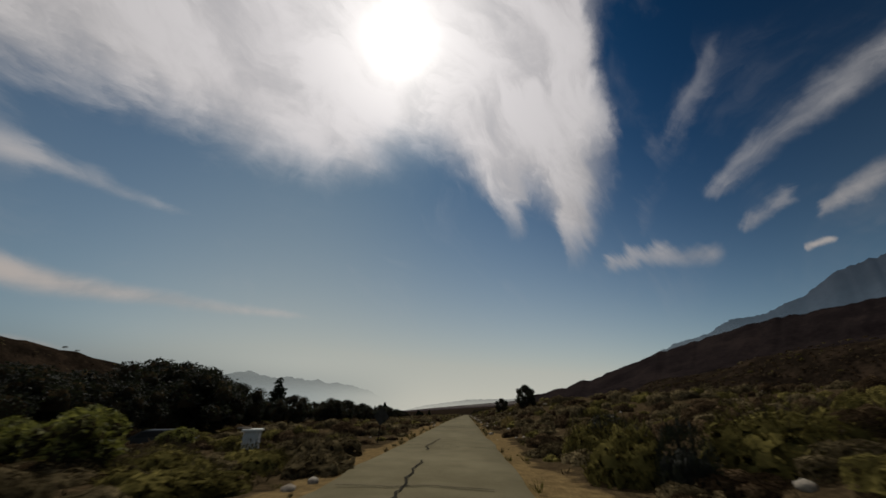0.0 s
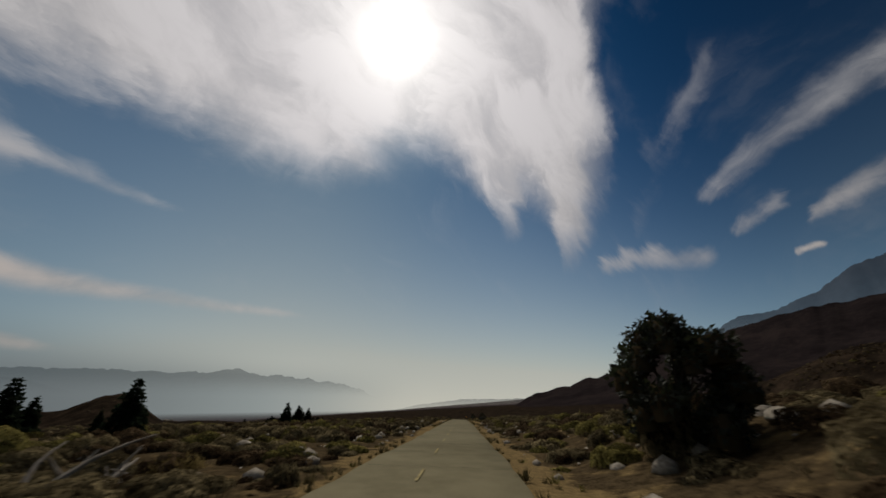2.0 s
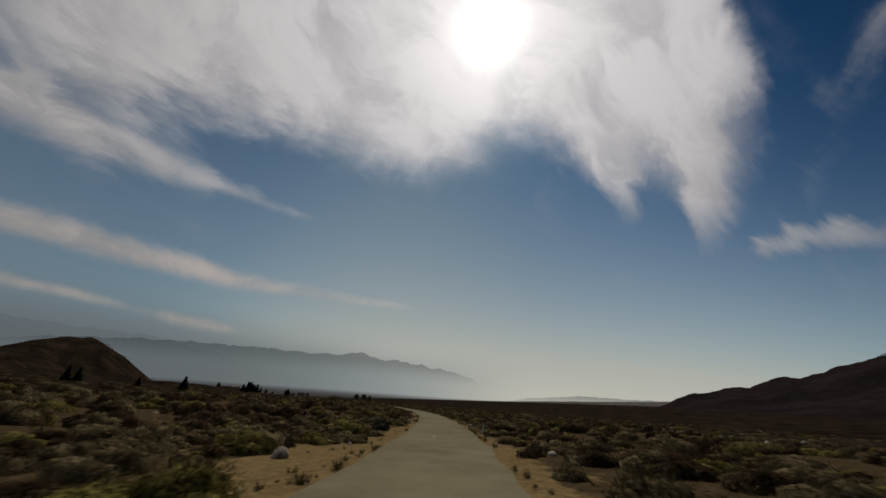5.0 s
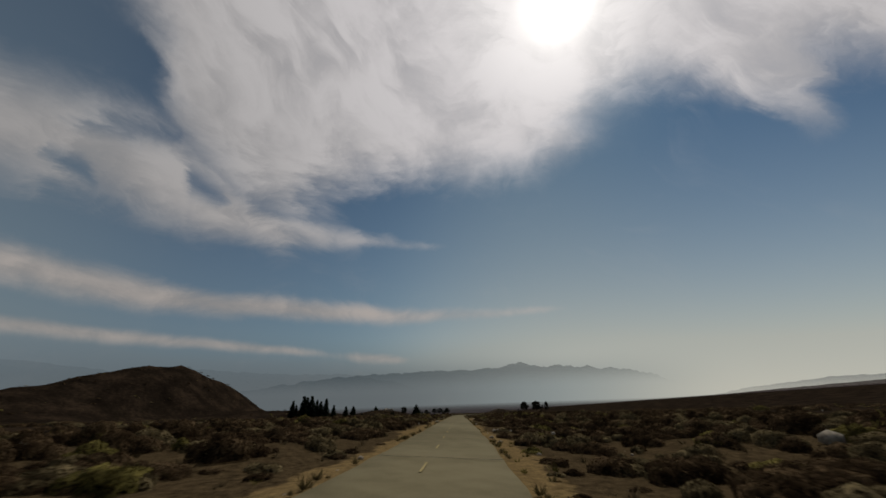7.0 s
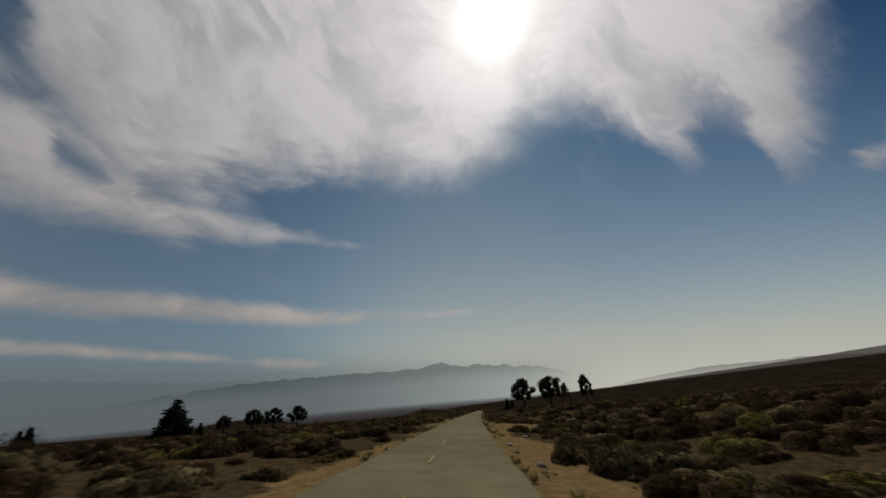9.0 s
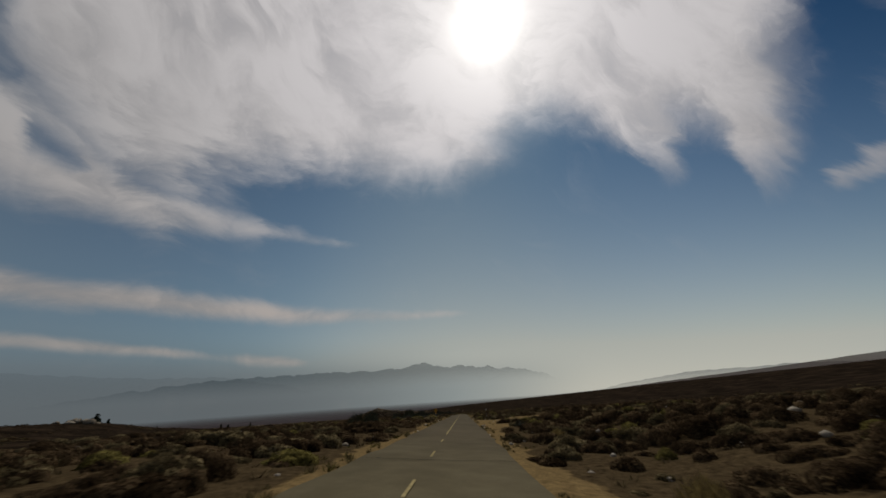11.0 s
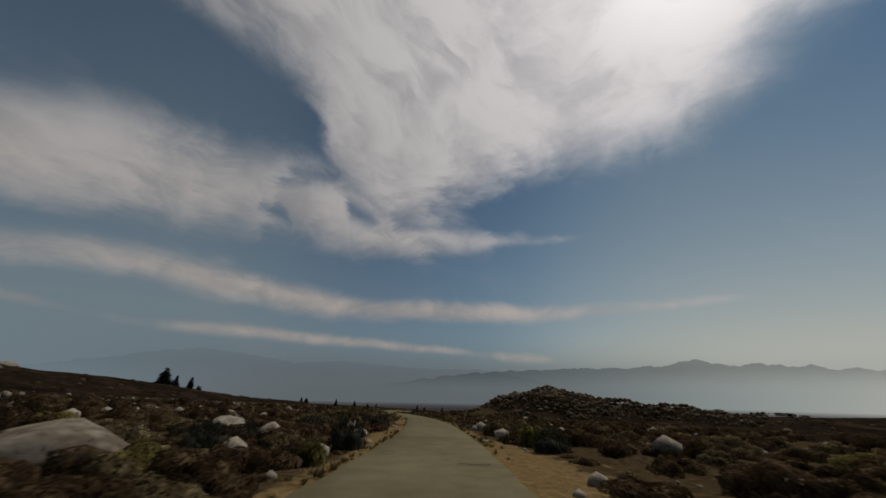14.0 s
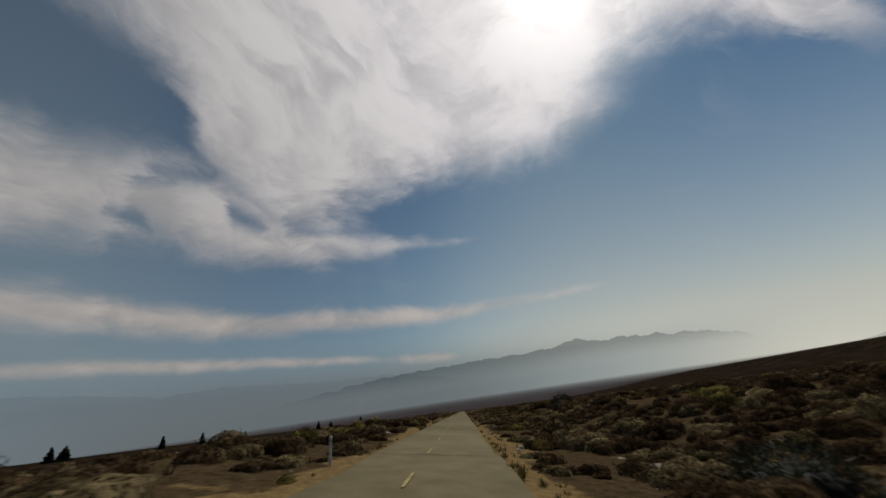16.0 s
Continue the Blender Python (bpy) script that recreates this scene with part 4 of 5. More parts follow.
for t, s, length in ((0.045, -0.6, 7), (0.10, -0.9, 8), (0.60, -2.0, 6), (1.535, -0.9, 9), (1.58, 0.1, 8), (1.05, -0.4, 9), (3.06, 2.2, 9), (3.10, 2.4, 7), (4.04, 2.3, 9), (9.25, 2.2, 8), (2.9, 2.3, 9), (0.9, 1.1, 8)):
    n = 30
    wander = np.cumsum(rng.normal(0, 0.06, n))
    cracks.append(ribbon([(t + i / n * length / SPEED, s + wander[i]) for i in range(n)], 0.055, 0.065))
tagged(sheet("tarred_crack", *joined(cracks), TAR), "black tar-sealed cracks across the asphalt", "road crack", kind="stuff")


# ---- rocks ----
def boulder_bm(seed, flat=0.7, subdiv=3):
    """A worn rounded boulder about one metre across, standing on its base."""
    r = random.Random(seed)
    bm = bmesh.new()
    bmesh.ops.create_icosphere(bm, subdivisions=subdiv, radius=0.5)
    o = Vector((r.uniform(-9, 9), r.uniform(-9, 9), r.uniform(-9, 9)))
    cuts = [(Vector((r.uniform(-1, 1), r.uniform(-1, 1), r.uniform(-0.2, 1))).normalized(), r.uniform(0.30, 0.44)) for _ in range(5)]
    for v in bm.verts:
        p = v.co.copy()
        p *= 1 + 0.28 * noise.noise(p * 1.7 + o) + 0.08 * noise.noise(p * 5 + o)
        for n, d in cuts:
            over = p.dot(n) - d
            if over > 0:
                p -= n * over * 0.8
        p.z = max(p.z * flat + 0.30 * flat, -0.10)
        v.co = p
    return bm


def raw(bm):
    """The verts and triangles of a bmesh, which it frees."""
    bmesh.ops.triangulate(bm, faces=bm.faces)
    bm.verts.index_update()
    v = np.array([tuple(x.co) for x in bm.verts])
    f = np.array([[x.index for x in y.verts] for y in bm.faces])
    bm.free()
    return v, f


stone_shapes = [raw(boulder_bm(40 + k, 0.75, 1)) for k in range(8)]
rng = np.random.RandomState(8)


def stones(count, t0, t1, lo, hi, big, mat, label, sign=0, power=1.6):
    t, out = rng.uniform(t0, t1, count), lo + (hi - lo) * rng.uniform(0, 1, count) ** power
    side = out * (np.where(rng.uniform(0, 1, count) < 0.5, -1, 1) if not sign else sign)
    size = big * (0.25 + rng.uniform(0, 1, count) ** 3)
    p = land(t, side)
    keep = fan(p[:, 0], p[:, 1])[1] > lo - 0.5
    spread("stones", stone_shapes, p[keep], size[keep], size[keep], rng, mat, label, "stones", sink=0.08)


stones(4200, -0.3, 17, 3.3, 16, 0.45, ROCK, "pale granite stones strewn beside the road")
stones(900, 0.3, 2.4, 4.0, 16, 0.8, ROCK, "pale granite stones on the cut bank", 1)
stones(500, 1.4, 2.4, 4.5, 18, 0.8, ROCK, "pale granite stones among dry brush", -1)
stones(700, 13.2, 14.6, 4.5, 40, 1.3, ROCK, "pale granite stones among dark brush", 0, 1.0)
stones(900, 13.9, 16.2, 14, 160, 1.8, ROCK, "pale stones far over the brush", -1, 1.0)
stones(4200, -0.3, 17, 12, 90, 1.0, ROCK, "scattered pale stones on the fan", 0, 1.0)

# the rocky knoll is covered with dark weathered blocks
n = 4600
kx, ky = rng.normal(-1026, 30, n), rng.normal(2585, 48, n)
kz = fan(kx, ky)[0] + hills(kx, ky)
keep = hills(kx, ky) > 1.2
size = (0.8 + 2.2 * rng.uniform(0, 1, n) ** 4)[keep]
spread("knoll_blocks", stone_shapes, np.stack([kx, ky, kz], -1)[keep], size, size, rng, DARK_ROCK, "dark weathered blocks covering the knoll", "blocks", sink=0.08)

boulder = {k: part("boulder", boulder_bm(60 + k, flat), ROCK if k < 4 else DARK_ROCK, smooth=True) for k, flat in ((0, 0.75), (1, 0.62), (2, 0.85), (3, 0.4), (4, 0.8), (5, 0.6))}
for k, ob in boulder.items():
    tagged(ob, ("pale rounded granite boulder lying among brush", "broad pale granite boulder beside the brush", "tall pale granite boulder among brush", "flat pale granite slab beside the road",
                "dark weathered boulder crowning the rocky knoll", "cracked dark boulder on the rocky knoll")[k], "boulder", "boulders")
spare = set(boulder)


def set_rock(k, place, width, height, turn):
    m = Matrix.Translation(Vector(place) * K) @ pose(0, 0, 0, 0, 0, turn) @ Matrix.Diagonal((width, width * 0.85, height * 1.15, 1))
    if k in spare:
        spare.discard(k)
        boulder[k].matrix_basis = m
        return boulder[k]
    ob = boulder[k].copy()
    scene.collection.objects.link(ob)
    ob.matrix_basis = m
    return ob


def rock_by_road(t, side, width, height, k):
    p = land([t], [side])[0]
    set_rock(k, (p[0], p[1], p[2] - 0.05), width * 1.1, height / 0.95 + 0.1, t * 977 % 360)


rock_by_road(0.683, 26, 3.0, 0.9, 3)
rock_by_road(0.622, 20, 1.6, 0.5, 3)
rock_by_road(1.574, -13.4, 1.7, 1.3, 3)
rock_by_road(1.540, -7.8, 0.9, 0.4, 0)
rock_by_road(1.544, -7.0, 0.7, 0.3, 1)
rock_by_road(1.605, 15.5, 3.0, 0.7, 3)
rock_by_road(2.110, 14.5, 3.0, 0.8, 3)
rock_by_road(2.067, 11.4, 0.9, 0.5, 2)
rock_by_road(2.076, 12.3, 0.8, 0.6, 0)
rock_by_road(2.060, -7.3, 0.8, 0.4, 1)
rock_by_road(2.5885, 9.4, 1.5, 0.95, 0)
rock_by_road(2.580, 9.2, 1.0, 0.5, 2)
rock_by_road(8.1675, 16.8, 1.3, 0.75, 0)
rock_by_road(8.150, 15.9, 1.1, 0.55, 1)
rock_by_road(8.244, 33.5, 2.2, 0.9, 1)
rock_by_road(4.6445, -21.0, 2.9, 0.55, 3)
rock_by_road(14.183, -18.6, 2.7, 1.25, 0)
rock_by_road(14.27, -21.5, 2.6, 0.95, 1)
rock_by_road(13.685, -17.8, 2.8, 0.7, 3)
rock_by_road(13.6425, -11.6, 1.8, 0.8, 0)
rock_by_road(15.6325, 20.6, 2.0, 0.5, 3)
rock_by_road(4.707, 9.7, 2.5, 1.1, 3)
rock_by_road(4.69, 8.2, 1.4, 0.5, 3)
rock_by_road(5.078, -5.9, 0.6, 0.5, 2)
rock_by_road(9.065, 7.3, 0.7, 0.4, 1)
rock_by_road(13.052, -7.0, 0.4, 0.3, 0)
rock_by_road(13.590, -13.9, 4.4, 1.65, 1)
rock_by_road(13.592, -19.6, 2.4, 1.8, 2)
rock_by_road(13.611, -9.2, 1.6, 0.8, 0)
rock_by_road(13.632, -12.7, 1.9, 0.8, 1)
rock_by_road(13.567, -8.2, 0.6, 0.6, 2)
rock_by_road(13.581, 5.2, 0.8, 0.5, 0)
rock_by_road(13.612, 17.3, 1.8, 0.5, 3)
rock_by_road(14.058, -10.9, 3.9, 1.6, 0)
rock_by_road(14.066, -9.0, 1.7, 0.8, 1)
rock_by_road(14.131, -13.6, 2.2, 1.1, 0)
rock_by_road(14.120, -9.8, 1.4, 1.2, 2)
rock_by_road(14.300, -42, 4.5, 1.5, 1)
rock_by_road(14.075, 13.1, 2.3, 0.8, 3)
rock_by_road(14.150, 22, 1.8, 0.9, 0)
rock_by_road(14.198, 5.9, 1.0, 0.8, 2)
rock_by_road(14.541, -6.8, 0.7, 0.4, 0)
rock_by_road(16.071, 7.7, 0.9, 0.6, 0)
rock_by_road(16.044, -3.9, 0.6, 0.2, 1)
rng = np.random.RandomState(77)
for i in range(46):      # the crown and flanks of the knoll and its outliers
    cx, cy, spread_m, big = ((-1038, 2562, 12, 6.0), (-1032, 2550, 18, 3.4), (-1000, 2632, 26, 4.0), (-1030, 2906, 14, 6.0))[i % 4]
    x, y = rng.normal(cx, spread_m), rng.normal(cy, spread_m)
    w = big * rng.uniform(0.45, 1.1)
    z = fan(np.array([x]), np.array([y]))[0][0] + hills(np.array([x]), np.array([y]))[0]
    set_rock(4 + i % 2, (x, y, z - 0.2 * w), w, w * rng.uniform(0.6, 0.95), rng.uniform(0, 360))
for i in range(14):      # more boulders in the stony stretch
    rock_by_road(rng.uniform(13.35, 14.3), rng.choice([-1, 1]) * rng.uniform(7, 26), rng.uniform(0.8, 2.0), rng.uniform(0.5, 1.1), int(rng.randint(0, 4)))
for i in range(9):       # the pale outcrop on the skyline
    x, y = rng.normal(-1283, 9), rng.normal(2180, 9)
    z = fan(np.array([x]), np.array([y]))[0][0] + hills(np.array([x]), np.array([y]))[0]
    set_rock(int(rng.randint(0, 3)), (x, y, z - 1), rng.uniform(8, 15), rng.uniform(6, 14), rng.uniform(0, 360))


# ---- single bushes along the road ----
def stems_bm(seed, count, height, spread_m, thick=0.02):
    r = random.Random(seed)
    bm = bmesh.new()
    for i in range(count):
        a, lean = r.uniform(0, math.tau), r.uniform(0.2, 1.0) * spread_m
        tip = Vector((math.cos(a) * lean, math.sin(a) * lean, height * r.uniform(0.6, 1.0)))
        cone = bmesh.ops.create_cone(bm, segments=4, radius1=thick, radius2=thick * 0.3, depth=1.0)
        m = tip.to_track_quat("Z", "Y").to_matrix().to_4x4() @ Matrix.Diagonal((1, 1, tip.length, 1)) @ Matrix.Translation((0, 0, 0.5))
        bmesh.ops.transform(bm, matrix=m, verts=cone["verts"])
    return bm


def build_bush(name, mat, seed, leaves, leaf, flat, label, upright, stem=BARK):
    r = np.random.RandomState(seed)
    if flat < 0.6:      # grass: blades alone
        v, f = leafy(r, leaves, leaf * 2.0, flat * 0.94, upright, 0.3, 0.12)
    else:
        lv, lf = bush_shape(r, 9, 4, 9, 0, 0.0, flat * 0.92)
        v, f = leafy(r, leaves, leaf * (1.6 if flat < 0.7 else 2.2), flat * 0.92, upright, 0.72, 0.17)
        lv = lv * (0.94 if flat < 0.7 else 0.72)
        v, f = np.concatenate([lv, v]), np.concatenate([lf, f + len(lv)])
    ob = sheet(name, v, f, mat, smooth=True)
    tagged(part("twig_growth", stems_bm(seed, 14, flat * 1.05, 0.42, 0.012), stem, ob, "thin bare twigs"), kind="stuff")
    return tagged(ob, label, "bush", "bushes beside the road")


KINDS = {
    "sage": [build_bush("sagebrush", SAGE, 100 + k, 1300, 0.028, 0.62, "rounded grey-green sagebrush beside the road", 0.5) for k in range(3)],
    "green": [build_bush("rabbitbrush", GREEN, 110 + k, 1300, 0.028, 0.6, "olive-green rabbitbrush mound beside the road", 0.5) for k in range(3)],
    "dark": [build_bush("bitterbrush", TREE_LEAF, 120 + k, 900, 0.034, 0.85, "tall dark shrub with ragged twigs", 0.75) for k in range(3)],
    "straw": [build_bush("bunchgrass", STRAW, 130 + k, 900, 0.055, 0.55, "pale dry grass clump with fine blades", 0.9) for k in range(2)]}
FLAT = {"sage": 0.62, "green": 0.6, "dark": 0.85, "straw": 0.6}
fresh = {id(ob) for obs in KINDS.values() for ob in obs}
planted = 0


def plant(kind, t, side, width, height):
    global planted
    planted += 1
    side = math.copysign(max(abs(side), 3.5 + width * 0.2), side)
    p = land([t], [side])[0]
    ob = KINDS[kind][planted % len(KINDS[kind])]
    m = Matrix.Translation(Vector((p[0], p[1], p[2] - 0.05)) * K) @ pose(0, 0, 0, 0, 0, planted * 137.5 % 360) @ Matrix.Diagonal((width, width, height / FLAT[kind] / 1.05, 1))
    if id(ob) in fresh:
        fresh.discard(id(ob))
        ob.matrix_basis = m
    else:
        twin = ob.copy()
        scene.collection.objects.link(twin)
        twin.matrix_basis = m
        for child in ob.children:
            sprig = child.copy()
            scene.collection.objects.link(sprig)
            sprig.parent = twin


plant("green", 0.049, -5.8, 2.8, 0.8)
plant("green", 0.056, -7.6, 2.8, 1.0)
plant("sage", 0.062, -8.6, 2.4, 1.0)
plant("green", 0.070, -6.4, 2.6, 1.0)
plant("sage", 0.082, -5.4, 2.6, 1.2)
plant("sage", 0.094, -4.9, 2.2, 1.1)
plant("sage", 0.052, -9.6, 2.0, 0.7)
plant("sage", 0.067, -3.2, 2.2, 0.8)
plant("green", 0.067, 6.2, 2.5, 2.1)
plant("green", 0.065, 10.6, 4.3, 2.1)
plant("dark", 0.060, 7.2, 1.8, 1.9)
plant("green", 0.098, 6.8, 2.4, 1.9)
plant("sage", 0.548, -4.2, 2.4, 0.6)
plant("green", 1.070, 9.0, 3.3, 2.0)
plant("green", 1.047, -4.8, 1.7, 0.8)
plant("green", 1.558, -7.0, 3.6, 1.6)
plant("dark", 1.630, 17.0, 3.5, 2.6)
plant("green", 1.608, 8.8, 2.3, 2.7)
plant("dark", 1.610, 11.5, 1.8, 2.6)
plant("sage", 1.572, 12.6, 2.2, 1.3)
plant("sage", 2.074, 8.9, 2.5, 2.3)
plant("straw", 2.069, -8.9, 1.7, 0.6)
plant("sage", 2.057, -4.1, 0.9, 0.7)
plant("green", 2.562, 9.2, 3.5, 1.3)
plant("dark", 2.599, 7.2, 2.7, 2.6)
plant("green", 2.562, -5.9, 1.1, 0.7)
plant("dark", 3.108, 7.5, 3.2, 3.8)
plant("straw", 3.056, 9.1, 4.6, 1.5)
plant("dark", 3.107, -6.3, 2.6, 1.8)
plant("sage", 3.106, 2.8, 1.0, 0.8)
plant("sage", 3.622, 6.9, 3.7, 1.9)
plant("dark", 3.564, 4.7, 2.0, 1.9)
plant("green", 3.562, 7.3, 2.6, 1.4)
plant("green", 3.560, 10.1, 3.7, 1.2)
plant("dark", 3.546, -5.3, 1.2, 0.4)
plant("sage", 4.066, 7.3, 2.1, 1.1)
plant("straw", 4.058, 11.6, 2.2, 1.6)
plant("sage", 4.048, -6.1, 1.0, 0.7)
plant("sage", 4.050, -3.7, 0.8, 0.6)
plant("dark", 4.136, -5.3, 2.3, 1.6)
plant("straw", 4.542, -7.0, 2.6, 1.1)
plant("sage", 4.548, -4.8, 1.7, 0.8)
plant("dark", 4.557, -4.6, 1.3, 1.8)
plant("dark", 4.577, -4.7, 1.9, 1.4)
plant("green", 5.042, -4.6, 2.1, 1.1)
plant("green", 5.041, -6.0, 2.3, 0.6)
plant("sage", 5.053, 5.5, 1.7, 0.7)
plant("sage", 5.068, 4.6, 1.1, 0.6)
plant("sage", 8.048, -4.9, 1.7, 0.9)
plant("sage", 8.065, 5.2, 1.6, 1.1)
plant("sage", 8.056, 5.8, 1.6, 0.9)
plant("dark", 8.566, 5.8, 1.4, 1.7)
plant("dark", 8.563, 7.4, 1.6, 1.4)
plant("sage", 8.577, 5.0, 1.0, 0.8)
plant("sage", 9.078, 6.5, 2.0, 1.3)
plant("sage", 9.080, 8.3, 1.7, 1.0)
plant("sage", 9.092, 5.5, 1.7, 1.2)
plant("green", 11.590, 6.4, 1.7, 1.0)
plant("sage", 12.084, 7.4, 1.6, 1.2)
plant("straw", 12.060, 9.6, 1.4, 0.9)
plant("dark", 12.060, 6.8, 1.4, 0.5)
plant("sage", 12.563, -3.5, 0.4, 0.5)
plant("sage", 13.047, -5.1, 0.8, 0.5)
plant("sage", 13.099, 6.0, 1.9, 1.1)
plant("sage", 13.063, 6.2, 1.7, 0.9)
plant("green", 13.569, -3.2, 1.1, 0.8)
plant("sage", 13.590, -3.9, 1.5, 1.3)
plant("green", 13.556, 9.7, 2.2, 0.8)
plant("green", 14.075, -4.3, 1.2, 1.1)
plant("dark", 14.102, -4.4, 2.0, 1.8)
plant("green", 14.551, -3.6, 1.0, 0.6)
plant("green", 14.587, -5.2, 1.3, 0.7)
plant("sage", 15.061, 6.3, 1.6, 1.1)
plant("sage", 15.057, 9.3, 4.3, 1.4)
plant("dark", 15.141, 16.7, 4.8, 2.8)
plant("green", 15.039, -7.4, 1.3, 0.4)
plant("sage", 15.606, 4.6, 0.9, 0.7)
plant("dark", 16.057, 9.9, 3.2, 1.3)
plant("sage", 16.183, 9.7, 3.1, 2.0)
plant("dark", 16.380, 21.0, 5.0, 3.0)
rng = np.random.RandomState(17)
for i in range(64):      # the dark thicket before the side street and past it
    w = rng.uniform(1.8, 3.2)
    plant("dark", rng.uniform(11.25, 12.75), -rng.uniform(6.6, 16.0), w, w * rng.uniform(0.6, 0.85))
for i in range(70):      # brush among the boulders before the knoll
    w = rng.uniform(1.2, 2.6)
    plant(("dark", "sage", "dark", "green")[i % 4], rng.uniform(13.35, 14.5), rng.choice([-1, 1]) * rng.uniform(5.5, 15.0), w, w * rng.uniform(0.5, 0.75))
rng = np.random.RandomState(31)
for i in range(190):
    t, kind = rng.uniform(-0.1, 17.2), ("sage", "sage", "green", "dark", "straw", "sage")[int(rng.randint(0, 6))]
    side = rng.choice([-1, 1]) * rng.uniform(5.0, 10.0)
    w = rng.uniform(0.9, 2.2)
    if abs(side) > sand_edge(np.array([t]), np.array([side]))[0] + 0.5:
        plant(kind, t, side, w, w * rng.uniform(0.5, 0.8))


# ---- trees ----
def limb(bm, a, b, r1, r2, seg=7, bendy=0.0, r=None):
    """A tapered, slightly bent branch from a to b."""
    rings, n = [], 5
    d = (b - a)
    side = d.orthogonal().normalized()
    up = d.cross(side).normalized()
    sway = (side * r.uniform(-1, 1) + up * r.uniform(-1, 1)) * bendy * d.length if r else Vector((0, 0, 0))
    for i in range(n):
        f = i / (n - 1)
        c = a + d * f + sway * math.sin(math.pi * f)
        rad = r1 + (r2 - r1) * f
        rings.append([bm.verts.new(c + side * math.cos(math.tau * j / seg) * rad + up * math.sin(math.tau * j / seg) * rad) for j in range(seg)])
    for p, q in zip(rings, rings[1:]):
        for j in range(seg):
            bm.faces.new((p[j], p[(j + 1) % seg], q[(j + 1) % seg], q[j]))
    bm.faces.new(rings[0][::-1])
    bm.faces.new(rings[-1])


def leaves_in(rng, blobs, n, leaf, droop=0.0):
    """Leaves filling uneven clumps: blobs of (x, y, z, radius, flatness)."""
    vs = []
    weights = np.array([b[3] ** 2 for b in blobs])
    which = rng.choice(len(blobs), n, p=weights / weights.sum())
    b = np.array(blobs)[which]
    d = rng.normal(0, 1, (n, 3))
    d /= np.linalg.norm(d, axis=1)[:, None]
    pos = b[:, :3] + d * (b[:, 3] * rng.uniform(0.35, 1.08, n) ** 0.6)[:, None] * np.stack([np.ones(n), np.ones(n), b[:, 4]], -1)
    tip = d * 0.6 + rng.normal(0, 0.7, (n, 3)) + np.array([0, 0, -droop])
    tip /= np.linalg.norm(tip, axis=1)[:, None]
    wide = np.cross(tip, rng.normal(0, 1, (n, 3)))
    wide /= np.linalg.norm(wide, axis=1)[:, None]
    size = leaf * rng.uniform(0.6, 1.5, n)[:, None]
    return np.stack([pos - wide * size * 0.5, pos + wide * size * 0.5, pos + tip * size * 1.4], 1).reshape(-1, 3), np.arange(3 * n).reshape(-1, 3)


def broadleaf(name, seed, mat, label, wide=0.42, low=0.18, n=2200, leaf=0.05, clumps=16, stalk=0.035, airy=0.16):
    """A tree one metre tall: trunk, limbs, and a crown of leaf clumps with gaps."""
    r, rng = random.Random(seed), np.random.RandomState(seed)
    thing = tagged(new(name), label, "tree")
    bm, blobs = bmesh.new(), []
    fork = Vector((r.uniform(-0.03, 0.03), r.uniform(-0.03, 0.03), low + 0.12))
    limb(bm, Vector((0, 0, -0.03)), fork, stalk, stalk * 0.7, 8, 0.05, r)
    for i in range(clumps):
        a, h = math.tau * (i * 0.382) + r.uniform(-0.3, 0.3), low + 0.08 + (0.92 - low - 0.12) * (i + 0.5) / clumps
        k = math.sin(math.pi * min(1.0, (h - low + 0.12) / (1.06 - low))) ** 0.6
        reach = wide * k * r.uniform(0.55, 1.0) * (1 if i < clumps - 2 else 0.3)
        c = Vector((math.cos(a) * reach, math.sin(a) * reach, h))
        blobs.append((c.x, c.y, c.z, airy * r.uniform(0.7, 1.15), 0.75))
        if i % 2 == 0:
            limb(bm, fork + Vector((0, 0, max(0, h - low - 0.25) * 0.4)), c, stalk * 0.42, stalk * 0.1, 5, 0.1, r)
    part("trunk", bm, BARK, thing, "dark forked trunk", smooth=True)
    v, f = leaves_in(rng, blobs, n, leaf)
    crown = sheet("crown", v, f, mat, thing)
    # lumps in the CORE tone stand in for the shade within the crown
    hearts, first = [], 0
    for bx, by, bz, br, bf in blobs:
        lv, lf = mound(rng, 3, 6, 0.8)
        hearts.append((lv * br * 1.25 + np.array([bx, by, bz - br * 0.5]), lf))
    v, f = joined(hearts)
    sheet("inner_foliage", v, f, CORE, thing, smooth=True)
    return thing


